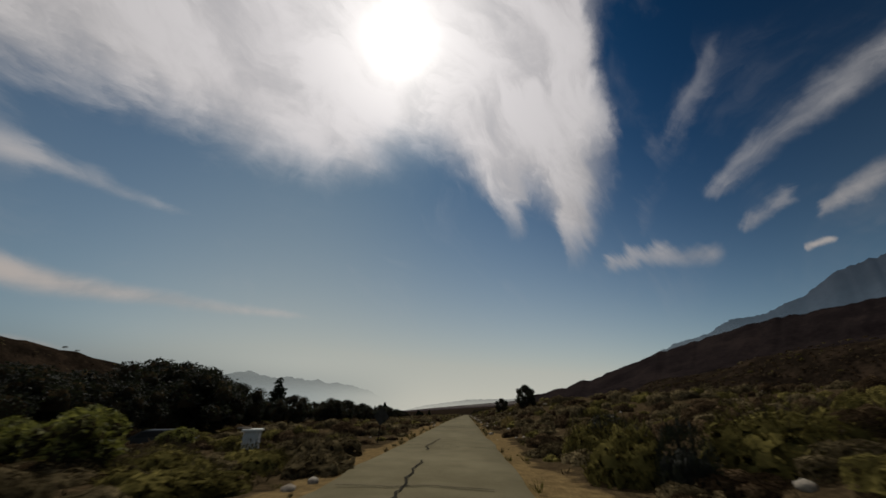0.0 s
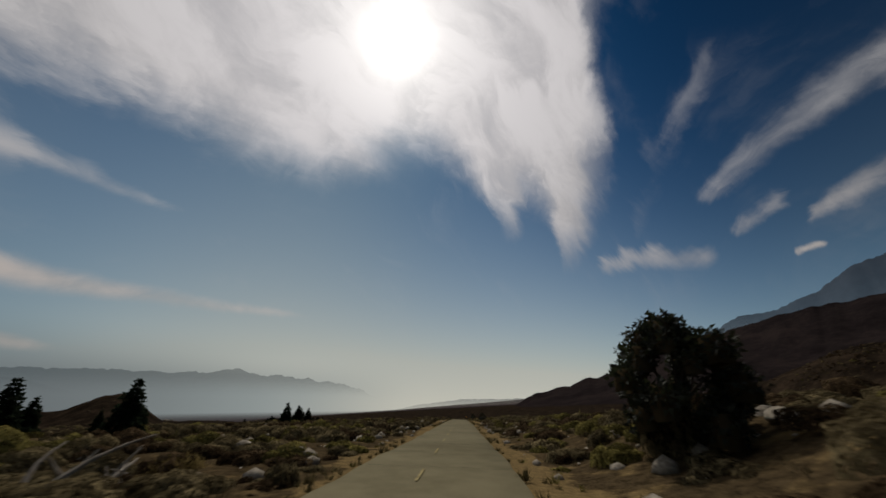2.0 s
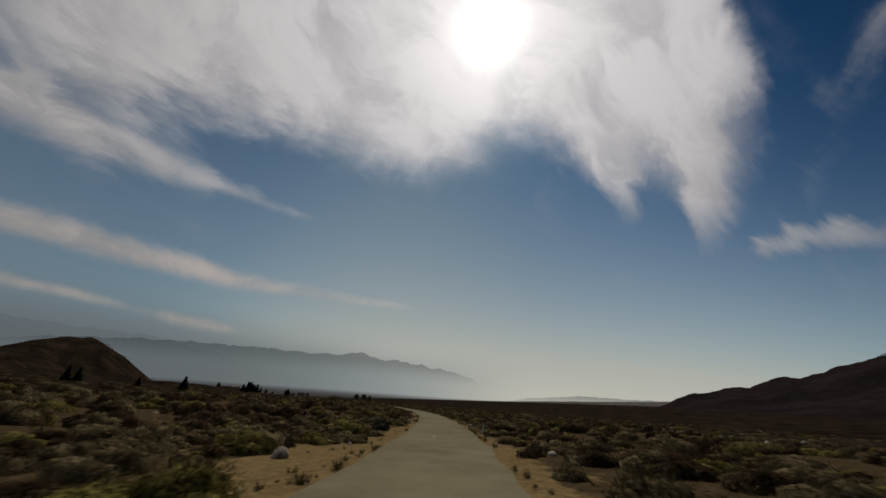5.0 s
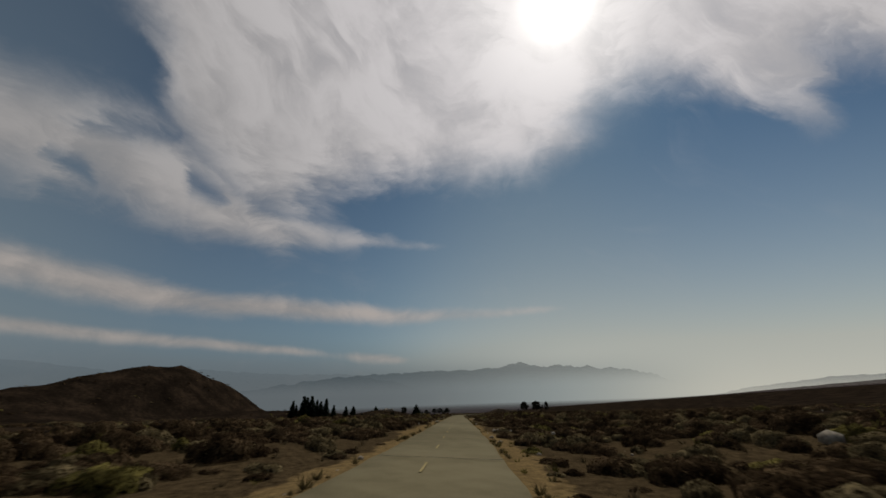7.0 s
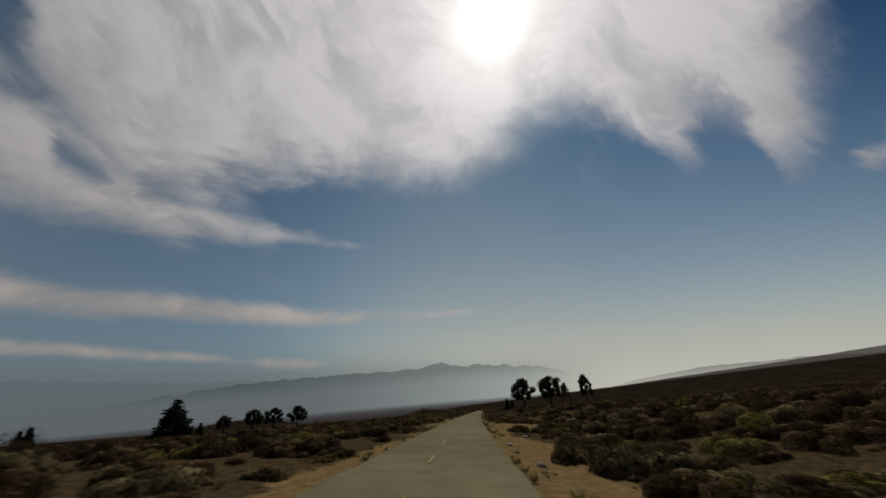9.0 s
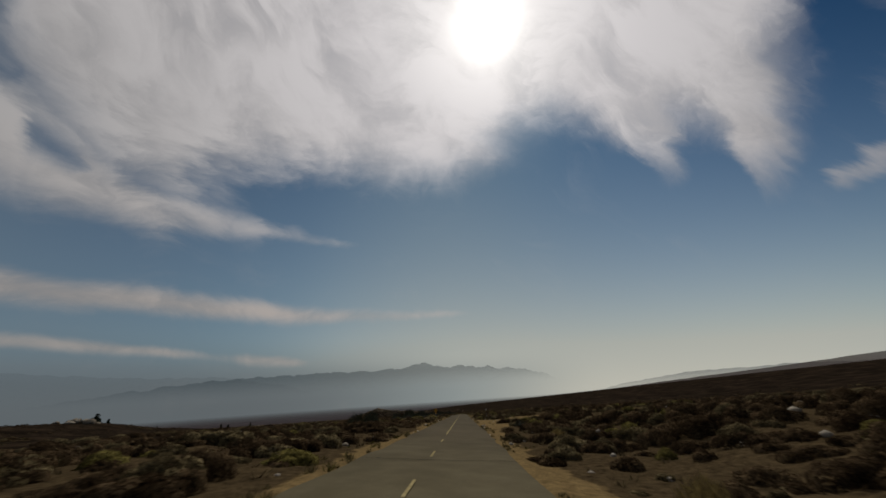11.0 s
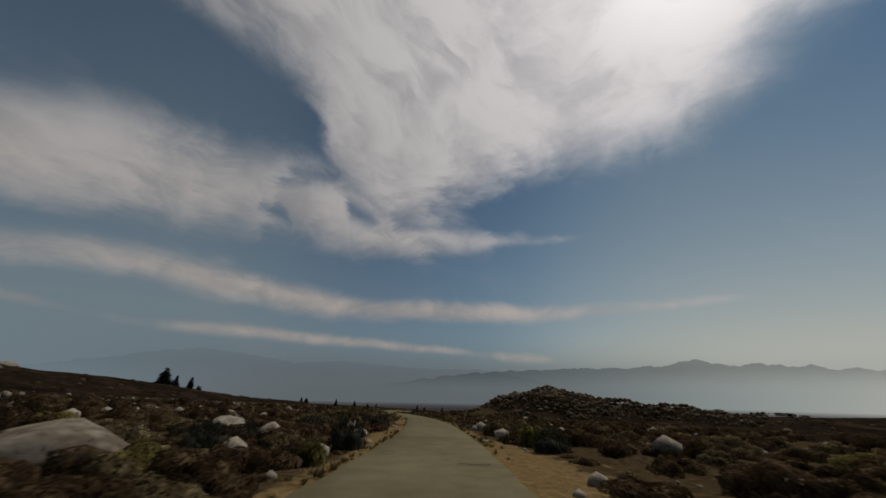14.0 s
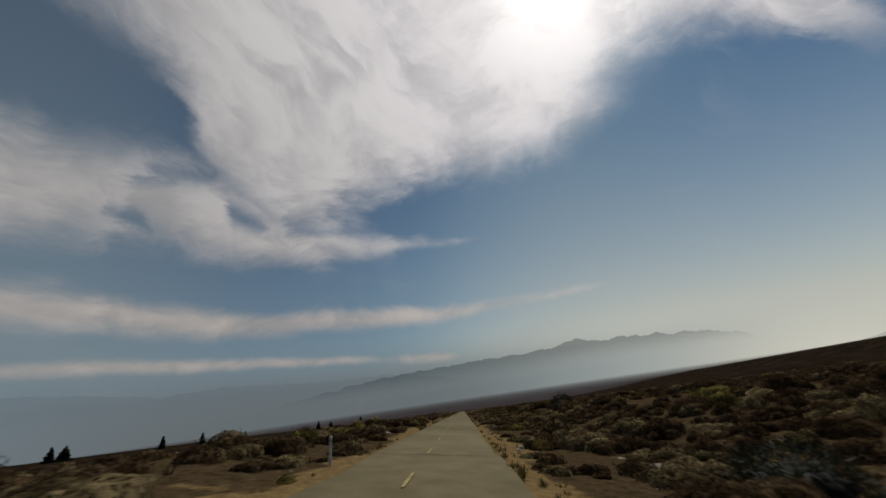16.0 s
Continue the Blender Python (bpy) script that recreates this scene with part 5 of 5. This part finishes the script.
def conifer(name, seed, label, wide=0.2, tiers=13, n=1700, ragged_by=0.35, leaf=0.035, bare=0.06, mat=None):
    """A conifer one metre tall: a straight trunk and drooping tiers of needles."""
    r, rng = random.Random(seed), np.random.RandomState(seed)
    thing = tagged(new(name), label, "tree")
    bm = bmesh.new()
    limb(bm, Vector((0, 0, -0.03)), Vector((0, 0, 0.98)), 0.022, 0.003, 7)
    blobs = []
    for i in range(tiers):
        h = bare + (1 - bare) * i / tiers
        reach = wide * (1 - (h - bare) / (1 - bare)) ** 0.8 + 0.015
        for j in range(5):
            a, k = math.tau * j / 5 + i * 0.9 + r.uniform(-0.3, 0.3), reach * r.uniform(1 - ragged_by, 1.15)
            for q in (0.45, 0.9):
                blobs.append((math.cos(a) * k * q, math.sin(a) * k * q, h + 0.05 - 0.05 * q, max(0.018, k * 0.3), 0.4))
            if i % 2 == 0 and j % 2 == 0:
                limb(bm, Vector((0, 0, h + 0.05)), Vector((math.cos(a) * k, math.sin(a) * k, h)), 0.006, 0.002, 4)
    blobs.append((0, 0, 0.97, 0.03, 1.2))
    part("trunk", bm, BARK, thing, "straight dark trunk", smooth=True)
    v, f = leaves_in(rng, blobs, n, leaf, 0.5)
    sheet("crown", v, f, mat or NEEDLE, thing)
    return thing


def dead_tree(name, seed, label):
    r = random.Random(seed)
    thing = tagged(new(name), label, "tree")
    bm = bmesh.new()
    top = Vector((0.16, 0.05, 0.8))
    limb(bm, Vector((0, 0, -0.03)), top, 0.03, 0.012, 6, 0.06, r)
    part("trunk", bm, BARK, thing, "leaning bare trunk")
    for i in range(7):
        bm = bmesh.new()
        f = r.uniform(0.45, 1.0)
        a = top * f
        limb(bm, a, a + Vector((r.uniform(-0.2, 0.2), r.uniform(-0.2, 0.2), r.uniform(0.05, 0.25))), 0.009, 0.003, 5, 0.1, r)
        part("branch", bm, BARK, thing)
    v, fc = leaves_in(np.random.RandomState(seed), [(0.1, 0.02, 0.5, 0.10, 1.5), (0.16, 0.05, 0.72, 0.08, 1.2)], 260, 0.04)
    sheet("crown", v, fc, TREE_LEAF, thing, "sparse ragged leaves")
    return thing


used_trees = set()


def grow(thing, x, y, height, turn, lift=0.0, width=1.0, group=""):
    z = fan(np.array([x]), np.array([y]))[0][0] + hills(np.array([x]), np.array([y]))[0]
    m = Matrix.Translation(Vector((x, y, z + lift)) * K) @ pose(0, 0, 0, 0, 0, turn) @ Matrix.Diagonal((height * width, height * width, height, 1))
    if thing.name not in used_trees:
        used_trees.add(thing.name)
        thing.matrix_basis = m
        return tagged(thing, group=group)
    twin = thing.copy()
    scene.collection.objects.link(twin)
    twin.matrix_basis = m
    for child in thing.children:
        limb_copy = child.copy()
        scene.collection.objects.link(limb_copy)
        limb_copy.parent = twin
    return tagged(twin, group=group)


def grow_at(thing, t, side, height, turn, width=1.0, group=""):
    p = land([t], [side])[0]
    ob = grow(thing, p[0], p[1], height, turn, 0.0, width, group)
    ob.matrix_basis.translation.z = (p[2] - 0.05) * K
    m = ob.matrix_basis.copy()
    m.translation.z = (p[2] - 0.05) * K
    ob.matrix_basis = m
    return ob


oaks = [broadleaf("oak_tree", 200 + k, TREE_LEAF, "dark dense broadleaf tree in the roadside grove", 0.46, 0.08, 8500, 0.02, 22, 0.04, 0.18) for k in range(3)]
for i, (x, y, h) in enumerate(((-31, 46, 8.0), (-36, 48, 9.2), (-44, 54, 10.5), (-32, 36, 5.6), (-36, 35, 6.6), (-34, 29, 6.2), (-47, 38, 8.0), (-37, 65, 7.8), (-30, 95, 6.0), (-23, 108, 4.0), (-35, 83, 6.5),
                               (-29, 126, 5.6), (-22, 128, 4.2), (-38, 139, 7.5), (-46, 150, 8.0), (-33, 150, 5.5), (-30, 168, 6.2), (-28, 175, 5.6), (-26, 191, 4.6), (-40, 176, 7.0))):
    grow(oaks[i % 3], x, y, h, i * 77, 0, 1.3, "roadside grove")
for i, (x, y, h) in enumerate(((-25, 221, 3.8), (-28, 228, 4.2), (-31, 239, 4.6), (-34, 250, 5.4), (-36, 270, 5.8), (-44, 232, 5.0), (-52, 250, 5.8), (-44, 262, 5.6), (-46, 290, 6.5), (-40, 310, 6.0), (-58, 60, 7.0), (-52, 100, 7.0), (-164, 454, 20), (-150, 436, 15), (-182, 470, 16))):
    grow(oaks[(i + 1) % 3], x, y, h, i * 51, 0, 1.3 if h < 12 else 0.95, "roadside grove")
pines = [conifer("pine_tree", 230 + k, "dark conifer with drooping tiers, standing in scrub", 0.27, 13, 6500, 0.3, 0.03) for k in range(2)]
slim = [conifer("cypress_tree", 240 + k, "slim dark conifer standing on the fan", 0.17, 14, 3400, 0.25, 0.032) for k in range(2)]
for i, (x, y, h) in enumerate(((-67, 106, 8), (-103, 190, 13), (-95, 204, 23), (-57, 292, 9), (-50, 308, 9), (-62, 367, 14), (-62, 381, 8), (-64, 392, 5.5), (-68, 413, 5), (-64, 416, 5.5), (-33, 430, 7), (-35, 435, 5),
                               (-21, 434, 7), (-40, 451, 3.5), (-43, 538, 7.8), (-38, 537, 6.6), (-39, 543, 5.8), (-36, 543, 5.6), (-42, 554, 4.6), (-58, 580, 4))):
    grow(pines[i % 2], x, y, h, i * 63, 0, 1.15, "conifers by the grove")
for i, (x, y, h) in enumerate(((-190, 1126, 8), (-270, 1114, 9), (-282, 1114, 10), (-232, 1127, 6), (-455, 1428, 13), (-455, 1431, 10), (-455, 1437, 17), (-455, 1440, 16), (-455, 1444, 17), (-455, 1449, 14), (-454, 1452, 13),
                               (-454, 1457, 15), (-453, 1464, 10), (-451, 1475, 9), (-598, 1594, 5), (-575, 1681, 4), (-569, 1683, 5), (-581, 1633, 6), (-580, 1635, 7), (-470, 1795, 6), (-468, 1798, 5))):
    grow(slim[i % 2], x, y, h, i * 41, 0, 1.3 if h > 9 else 1.6, "conifers under the hill")
for i, (x, y, h) in enumerate(((-1471, 2269, 22), (-1486, 2280, 16), (-1493, 2297, 16), (-1497, 2307, 8), (-1508, 2308, 8), (-1461, 2229, 7), (-1465, 2238, 7), (-1634, 2352, 9), (-1870, 2471, 14), (-1870, 2483, 14), (-2040, 2581, 16),
                               (-2032, 2637, 15), (-2025, 2677, 11), (-2019, 2703, 11), (-1981, 2827, 13), (-1972, 2849, 10), (-1858, 2860, 11), (-1628, 2342, 5))):
    grow(slim[i % 2] if i % 3 else pines[i % 2], x, y, h * 1.25, i * 41, 0, 1.5, "conifers along the valley road")
gums = [broadleaf("gum_tree", 250 + k, TREE_LEAF, "tall dark tree with bare lower trunk and ragged crown", 0.33, 0.24, 4200, 0.022, 19, 0.03, 0.11) for k in range(3)]
for i, (x, y, h, w) in enumerate(((-461, 1798, 17, 1.1), (-450, 1814, 18, 1.2), (-428, 1807, 16, 0.65), (-573, 1695, 8, 1.2), (-563, 1703, 10, 1.2), (-558, 1710, 10, 1.2), (-552, 1719, 10.5, 1.2), (-513, 1598, 11, 1.0))):
    grow(gums[i % 3], x, y, h, i * 97, 0, w, "ragged trees on the fan")
grow(pines[0], -573, 1674, 15, 20, 0, 1.7, "ragged trees on the fan")
grow(pines[1], -603, 1583, 12, 20, 0, 1.3, "ragged trees on the fan")
snag = dead_tree("dead_tree", 260, "leaning half-dead tree with sparse branches")
grow(snag, -437, 1806, 14, 200, group="ragged trees on the fan")
grow(snag, -445, 1822, 13, 40, group="ragged trees on the fan")
willow = broadleaf("willow_tree", 270, WILLOW, "small yellow-green willow tree among brush", 0.5, 0.3, 3000, 0.035, 14, 0.03, 0.2)
grow_at(willow, 0.057, -10.6, 2.1, 10, 1.15)
grow_at(willow, 0.089, -12.3, 1.2, 100, 1.1)
grow_at(willow, 0.060, -13.6, 1.9, 200, 1.0)
juniper = broadleaf("juniper_tree", 280, TREE_LEAF, "dark ragged juniper leaning over the cut bank", 0.42, 0.08, 6000, 0.026, 24, 0.03, 0.15)
grow_at(juniper, 0.463, 9.8, 3.4, 10, 0.95)
grow_at(juniper, 2.07, 8.6, 4.9, 130, 1.0)
grow_at(juniper, 3.86, 12.0, 3.6, 60, 1.1)
grow_at(juniper, 0.36, 12.5, 4.0, 220, 1.0)
for t, side, h in ((0.10, 8.0, 1.6), (1.62, 14.0, 2.8), (1.60, 10.0, 2.2), (1.66, 11.0, 2.4), (11.64, -12, 1.8), (11.72, -14, 1.9), (11.9, -13, 1.7), (12.2, -12.5, 1.8), (12.3, -15, 2.0), (12.64, -14, 1.7), (12.68, -19, 2.0), (13.1, -15, 1.8), (8.62, -19, 3.0), (8.35, -23, 3.2)):
    grow_at(juniper, t, side, h, t * 700 % 360, 1.2 if h > 2.1 else 1.8)


# ---- signs and posts ----
def box(bm, x0, x1, y0, y1, z0, z1, bevel=0.0):
    made = bmesh.ops.create_cube(bm, size=1.0)["verts"]
    bmesh.ops.transform(bm, matrix=Matrix.Translation(((x0 + x1) / 2, (y0 + y1) / 2, (z0 + z1) / 2)) @ Matrix.Diagonal((x1 - x0, y1 - y0, z1 - z0, 1)), verts=made)
    if bevel:
        edges = {e for v in made for e in v.link_edges}
        bmesh.ops.bevel(bm, geom=list(edges), offset=bevel, segments=2, affect="EDGES")


def plate(bm, outline, y0, y1):
    """A flat plate in the x-z plane, from y0 to y1."""
    front = [bm.verts.new((x, y0, z)) for x, z in outline]
    back = [bm.verts.new((x, y1, z)) for x, z in outline]
    bm.faces.new(front)
    bm.faces.new(back[::-1])
    for i in range(len(outline)):
        j = (i + 1) % len(outline)
        bm.faces.new((front[j], front[i], back[i], back[j]))
    bmesh.ops.recalc_face_normals(bm, faces=bm.faces)


def rounded(cx, cz, half, corner, turn=45.0, n=5):
    pts = []
    for q in range(4):
        for i in range(n + 1):
            a = radians(90 * q + 90 * i / n)
            x = (half - corner) * (1, -1, -1, 1)[q] + corner * math.cos(a)
            z = (half - corner) * (1, 1, -1, -1)[q] + corner * math.sin(a)
            c, s = math.cos(radians(turn)), math.sin(radians(turn))
            pts.append((cx + x * c - z * s, cz + x * s + z * c))
    return pts


def arrow_outline(flip):
    """A curve arrow: a bent shaft and a broad head."""
    inner, outer = [], []
    for i in range(9):
        a = radians(90 * i / 8)
        inner.append((0.16 - 0.20 * (1 - math.cos(a)) - 0.05 * math.sin(a) * 0, -0.24 + 0.28 * math.sin(a)))
        outer.append((0.25 - 0.29 * (1 - math.cos(a)), -0.24 + 0.37 * math.sin(a)))
    head = [(-0.04, 0.23), (-0.27, 0.085), (-0.04, -0.06)]
    pts = outer + head + inner[::-1]
    return [(-x if flip else x, z) for x, z in pts]


def warning_sign(t, side, label, flip=False, lean=0.0, back=False, turn=0.0, mid=1.9):
    p, ahead = land([t], [side])[0], along(WAY_FWD, t)
    thing = tagged(new("warning_sign"), label, "road sign", "warning signs")
    bm = bmesh.new()
    box(bm, -0.045, 0.045, 0.0, 0.09, -0.3, mid + 0.04, 0.008)
    part("post", bm, BARK, thing, "dark weathered square post")
    bm = bmesh.new()
    plate(bm, rounded(0, mid, 0.38, 0.04), -0.012, -0.004)
    face = part("plate", bm, DULL if back else SIGN_YELLOW, thing, "bare metal back of the plate" if back else "yellow diamond plate")
    if not back:
        bm = bmesh.new()
        outer, inner = rounded(0, mid, 0.362, 0.035), rounded(0, mid, 0.345, 0.03)
        a, b = [bm.verts.new((x, -0.016, z)) for x, z in outer], [bm.verts.new((x, -0.016, z)) for x, z in inner]
        for i in range(len(a)):
            j = (i + 1) % len(a)
            bm.faces.new((a[i], a[j], b[j], b[i]))
        part("border", bm, BLACK, face, "thin black border")
        bm = bmesh.new()
        plate(bm, [(x, z + mid) for x, z in arrow_outline(flip)], -0.024, -0.016)
        part("arrow", bm, BLACK, face, "black curved arrow")
    bm = bmesh.new()
    for z in (mid - 0.18, mid + 0.18):
        made = bmesh.ops.create_cone(bm, segments=8, radius1=0.012, radius2=0.012, depth=0.02, cap_ends=True)["verts"]
        bmesh.ops.transform(bm, matrix=Matrix.Translation((0, -0.022, z)) @ pose(0, 0, 0, 90), verts=made)
    part("bolt", bm, METAL, face)
    heading = math.degrees(math.atan2(-ahead[0], ahead[1]))
    thing.matrix_basis = Matrix.Translation(Vector(p) * K) @ pose(0, 0, 0, 0, lean, heading + turn)
    return thing


warning_sign(3.5280, 4.45, "leaning yellow curve-warning sign with a black bent arrow", lean=-9, mid=2.25)
warning_sign(14.899, 3.6, "yellow curve-warning sign with a black bent arrow", flip=True)
warning_sign(0.127, -4.6, "weathered warning sign turned away beside the road", back=True, lean=6, turn=12, mid=1.55)

p, ahead = land([11.506], [-6.0])[0], along(WAY_FWD, 11.506)
junction = tagged(new("junction_sign"), "yellow square sign with a black double arrow above a small diamond", "road sign")
bm = bmesh.new()
box(bm, -0.04, 0.04, 0, 0.08, -0.3, 2.2, 0.008)
part("post", bm, METAL, junction)
bm = bmesh.new()
plate(bm, rounded(0, 1.95, 0.38, 0.03, 0), -0.012, -0.004)
face = part("plate", bm, SIGN_YELLOW, junction, "yellow square plate")
bm = bmesh.new()
plate(bm, [(-0.30, 1.95), (-0.12, 1.80), (-0.12, 1.89), (0.12, 1.89), (0.12, 1.80), (0.30, 1.95), (0.12, 2.10), (0.12, 2.01), (-0.12, 2.01), (-0.12, 2.10)], -0.022, -0.014)
part("arrow", bm, BLACK, face, "black arrow with two heads")
bm = bmesh.new()
plate(bm, rounded(0, 1.28, 0.20, 0.02), -0.012, -0.004)
part("marker_plate", bm, SIGN_YELLOW, junction, "small orange diamond plate")
junction.matrix_basis = Matrix.Translation(Vector(p) * K) @ pose(0, 0, 0, 0, 0, math.degrees(math.atan2(-ahead[0], ahead[1])))

p, ahead = land([11.520], [7.3])[0], along(WAY_FWD, 11.520)
street = tagged(new("street_sign"), "slim steel post with a dark street blade", "road sign")
bm = bmesh.new()
bmesh.ops.create_cone(bm, segments=10, radius1=0.03, radius2=0.03, depth=2.9, cap_ends=True)
bmesh.ops.translate(bm, verts=bm.verts, vec=(0, 0, 1.15))
part("post", bm, METAL, street)
bm = bmesh.new()
plate(bm, [(-0.42, 2.45), (0.42, 2.45), (0.42, 2.64), (-0.42, 2.64)], -0.05, -0.035)
blade = part("blade", bm, BLACK, street, "dark street name blade")
bm = bmesh.new()
plate(bm, [(-0.3, 2.52), (0.3, 2.52), (0.3, 2.57), (-0.3, 2.57)], -0.056, -0.051)
part("lettering_bar", bm, WHITE, blade, "pale bar of lettering")
bm = bmesh.new()
plate(bm, [(-0.15, 2.24), (0.15, 2.24), (0.15, 2.42), (-0.15, 2.42)], -0.05, -0.038)
part("number_plate", bm, WHITE, street, "small pale plate under the blade")
street.matrix_basis = Matrix.Translation(Vector(p) * K) @ pose(0, 0, 0, 0, 0, math.degrees(math.atan2(-ahead[0], ahead[1])) - 12)


def marker(t, side, height, kind, lean=0.0):
    """A roadside marker post: a slim white delineator, or a grey wooden stake."""
    p, ahead = land([t], [side])[0], along(WAY_FWD, t)
    if kind == "white":
        thing = tagged(new("delineator_post"), "slim white roadside delineator post", "post", "delineators")
        bm = bmesh.new()
        plate(bm, [(-0.05, -0.2), (0.05, -0.2), (0.05, height - 0.03), (0.03, height), (-0.03, height), (-0.05, height - 0.03)], -0.012, 0.012)
        body = part("blade", bm, WHITE, thing)
        bm = bmesh.new()
        plate(bm, [(-0.035, height - 0.2), (0.035, height - 0.2), (0.035, height - 0.08), (-0.035, height - 0.08)], -0.018, -0.013)
        part("reflector", bm, METAL, body, "small grey reflector")
    else:
        thing = tagged(new("marker_post"), "grey weathered wooden stake beside the road", "post")
        bm = bmesh.new()
        box(bm, -0.05, 0.05, -0.03, 0.03, -0.25, height, 0.012)
        part("stake", bm, WOOD, thing)
    thing.matrix_basis = Matrix.Translation(Vector(p) * K) @ pose(0, 0, 0, 0, lean, math.degrees(math.atan2(-ahead[0], ahead[1])))


for t, side in ((4.639, 4.0), (8.138, -3.8), (15.07, -4.0), (15.22, -4.0), (15.580, -3.9), (16.074, -3.7), (5.18, 3.9)):
    marker(t, side, 0.95, "white")
marker(14.547, -3.9, 1.15, "wood", -3)

# ---- by the grove: a gate pillar and a parked car ----
p = land([0.093], [-9.2])[0]
pillar = tagged(new("gate_pillar"), "pale rendered gate pillar with a flat cap", "pillar")
bm = bmesh.new()
box(bm, -0.33, 0.33, -0.33, 0.33, -0.2, 0.98, 0.03)
part("shaft", bm, WHITE, pillar, "dirty white shaft")
bm = bmesh.new()
box(bm, -0.42, 0.42, -0.42, 0.42, 0.985, 1.10, 0.03)
part("cap", bm, WHITE, pillar)
bm = bmesh.new()
box(bm, -0.72, -0.1, -0.1, 0.1, 1.104, 1.19, 0.02)
part("plank", bm, WOOD, pillar, "loose plank on the cap")
pillar.matrix_basis = Matrix.Translation(Vector(p) * K) @ pose(0, 0, 0, 0, 0, 15)

CAR = material("dark_car_paint", [(0.012, 0.013, 0.016), (0.02, 0.022, 0.026)], 0.3, 1.0, 0.2, 0)
GLASS = material("car_glass", [(0.02, 0.025, 0.03), (0.03, 0.035, 0.04)], 0.08, 1.0, 0.2, 0)
RUBBER = material("rubber", [(0.01, 0.01, 0.01), (0.02, 0.02, 0.02)], 0.8, 0.3, 0.05, 0.1)
p = land([0.14], [-21.0])[0]
car = tagged(new("parked_car"), "dark parked car half hidden by brush", "car")
bm = bmesh.new()
plate(bm, [(-2.2, 0.35), (2.2, 0.35), (2.25, 0.75), (2.1, 0.95), (1.1, 1.02), (0.5, 1.48), (-1.2, 1.5), (-1.9, 1.05), (-2.25, 0.95)], -0.85, 0.85)
bmesh.ops.bevel(bm, geom=bm.edges[:], offset=0.06, segments=2, affect="EDGES")
body = part("body", bm, CAR, car, smooth=False)
for y in (-0.856, 0.856):
    bm = bmesh.new()
    plate(bm, [(-1.55, 1.06), (0.95, 1.06), (0.45, 1.4), (-1.15, 1.42)], y - 0.006, y + 0.006)
    part("side_window", bm, GLASS, body)
for x in (-1.4, 1.4):
    for y in (-0.8, 0.8):
        bm = bmesh.new()
        made = bmesh.ops.create_cone(bm, segments=18, radius1=0.33, radius2=0.33, depth=0.22, cap_ends=True)["verts"]
        bmesh.ops.transform(bm, matrix=Matrix.Translation((x, y, 0.33)) @ pose(0, 0, 0, 90), verts=made)
        wheel = part("wheel", bm, RUBBER, car)
        bm = bmesh.new()
        made = bmesh.ops.create_cone(bm, segments=14, radius1=0.19, radius2=0.19, depth=0.235, cap_ends=True)["verts"]
        bmesh.ops.transform(bm, matrix=Matrix.Translation((x, y, 0.33)) @ pose(0, 0, 0, 90), verts=made)
        part("rim", bm, METAL, wheel, "dull metal rim")
bm = bmesh.new()
box(bm, 2.19, 2.29, -0.7, -0.35, 0.66, 0.82, 0.02)
box(bm, 2.19, 2.29, 0.35, 0.7, 0.66, 0.82, 0.02)
part("headlight", bm, WHITE, body)
car.matrix_basis = Matrix.Translation(Vector(p) * K) @ pose(0, 0, 0, 0, 0, 20)

# bleached branches lying among the stones
for i, (t, side, size) in enumerate(((2.045, -8.6, 2.6), (2.05, -7.6, 1.8), (1.545, -9.0, 1.6), (13.545, -7.2, 1.8), (2.09, 12.8, 1.6), (4.05, -9.0, 1.6))):
    p = land([t], [side])[0]
    r = random.Random(i)
    thing = tagged(new("dead_branch"), "bleached dead branch lying among stones", "branch", "dead branches")
    for k in range(7):
        bm = bmesh.new()
        a = Vector((r.uniform(-0.3, 0.3), r.uniform(-0.3, 0.3), 0.02))
        limb(bm, a, a + Vector((r.uniform(-0.6, 0.6), r.uniform(-0.6, 0.6), r.uniform(0.1, 0.55))), 0.03, 0.008, 5, 0.12, r)
        part("branch", bm, DEADWOOD, thing)
    thing.matrix_basis = Matrix.Translation(Vector(p) * K) @ Matrix.Scale(size, 4)
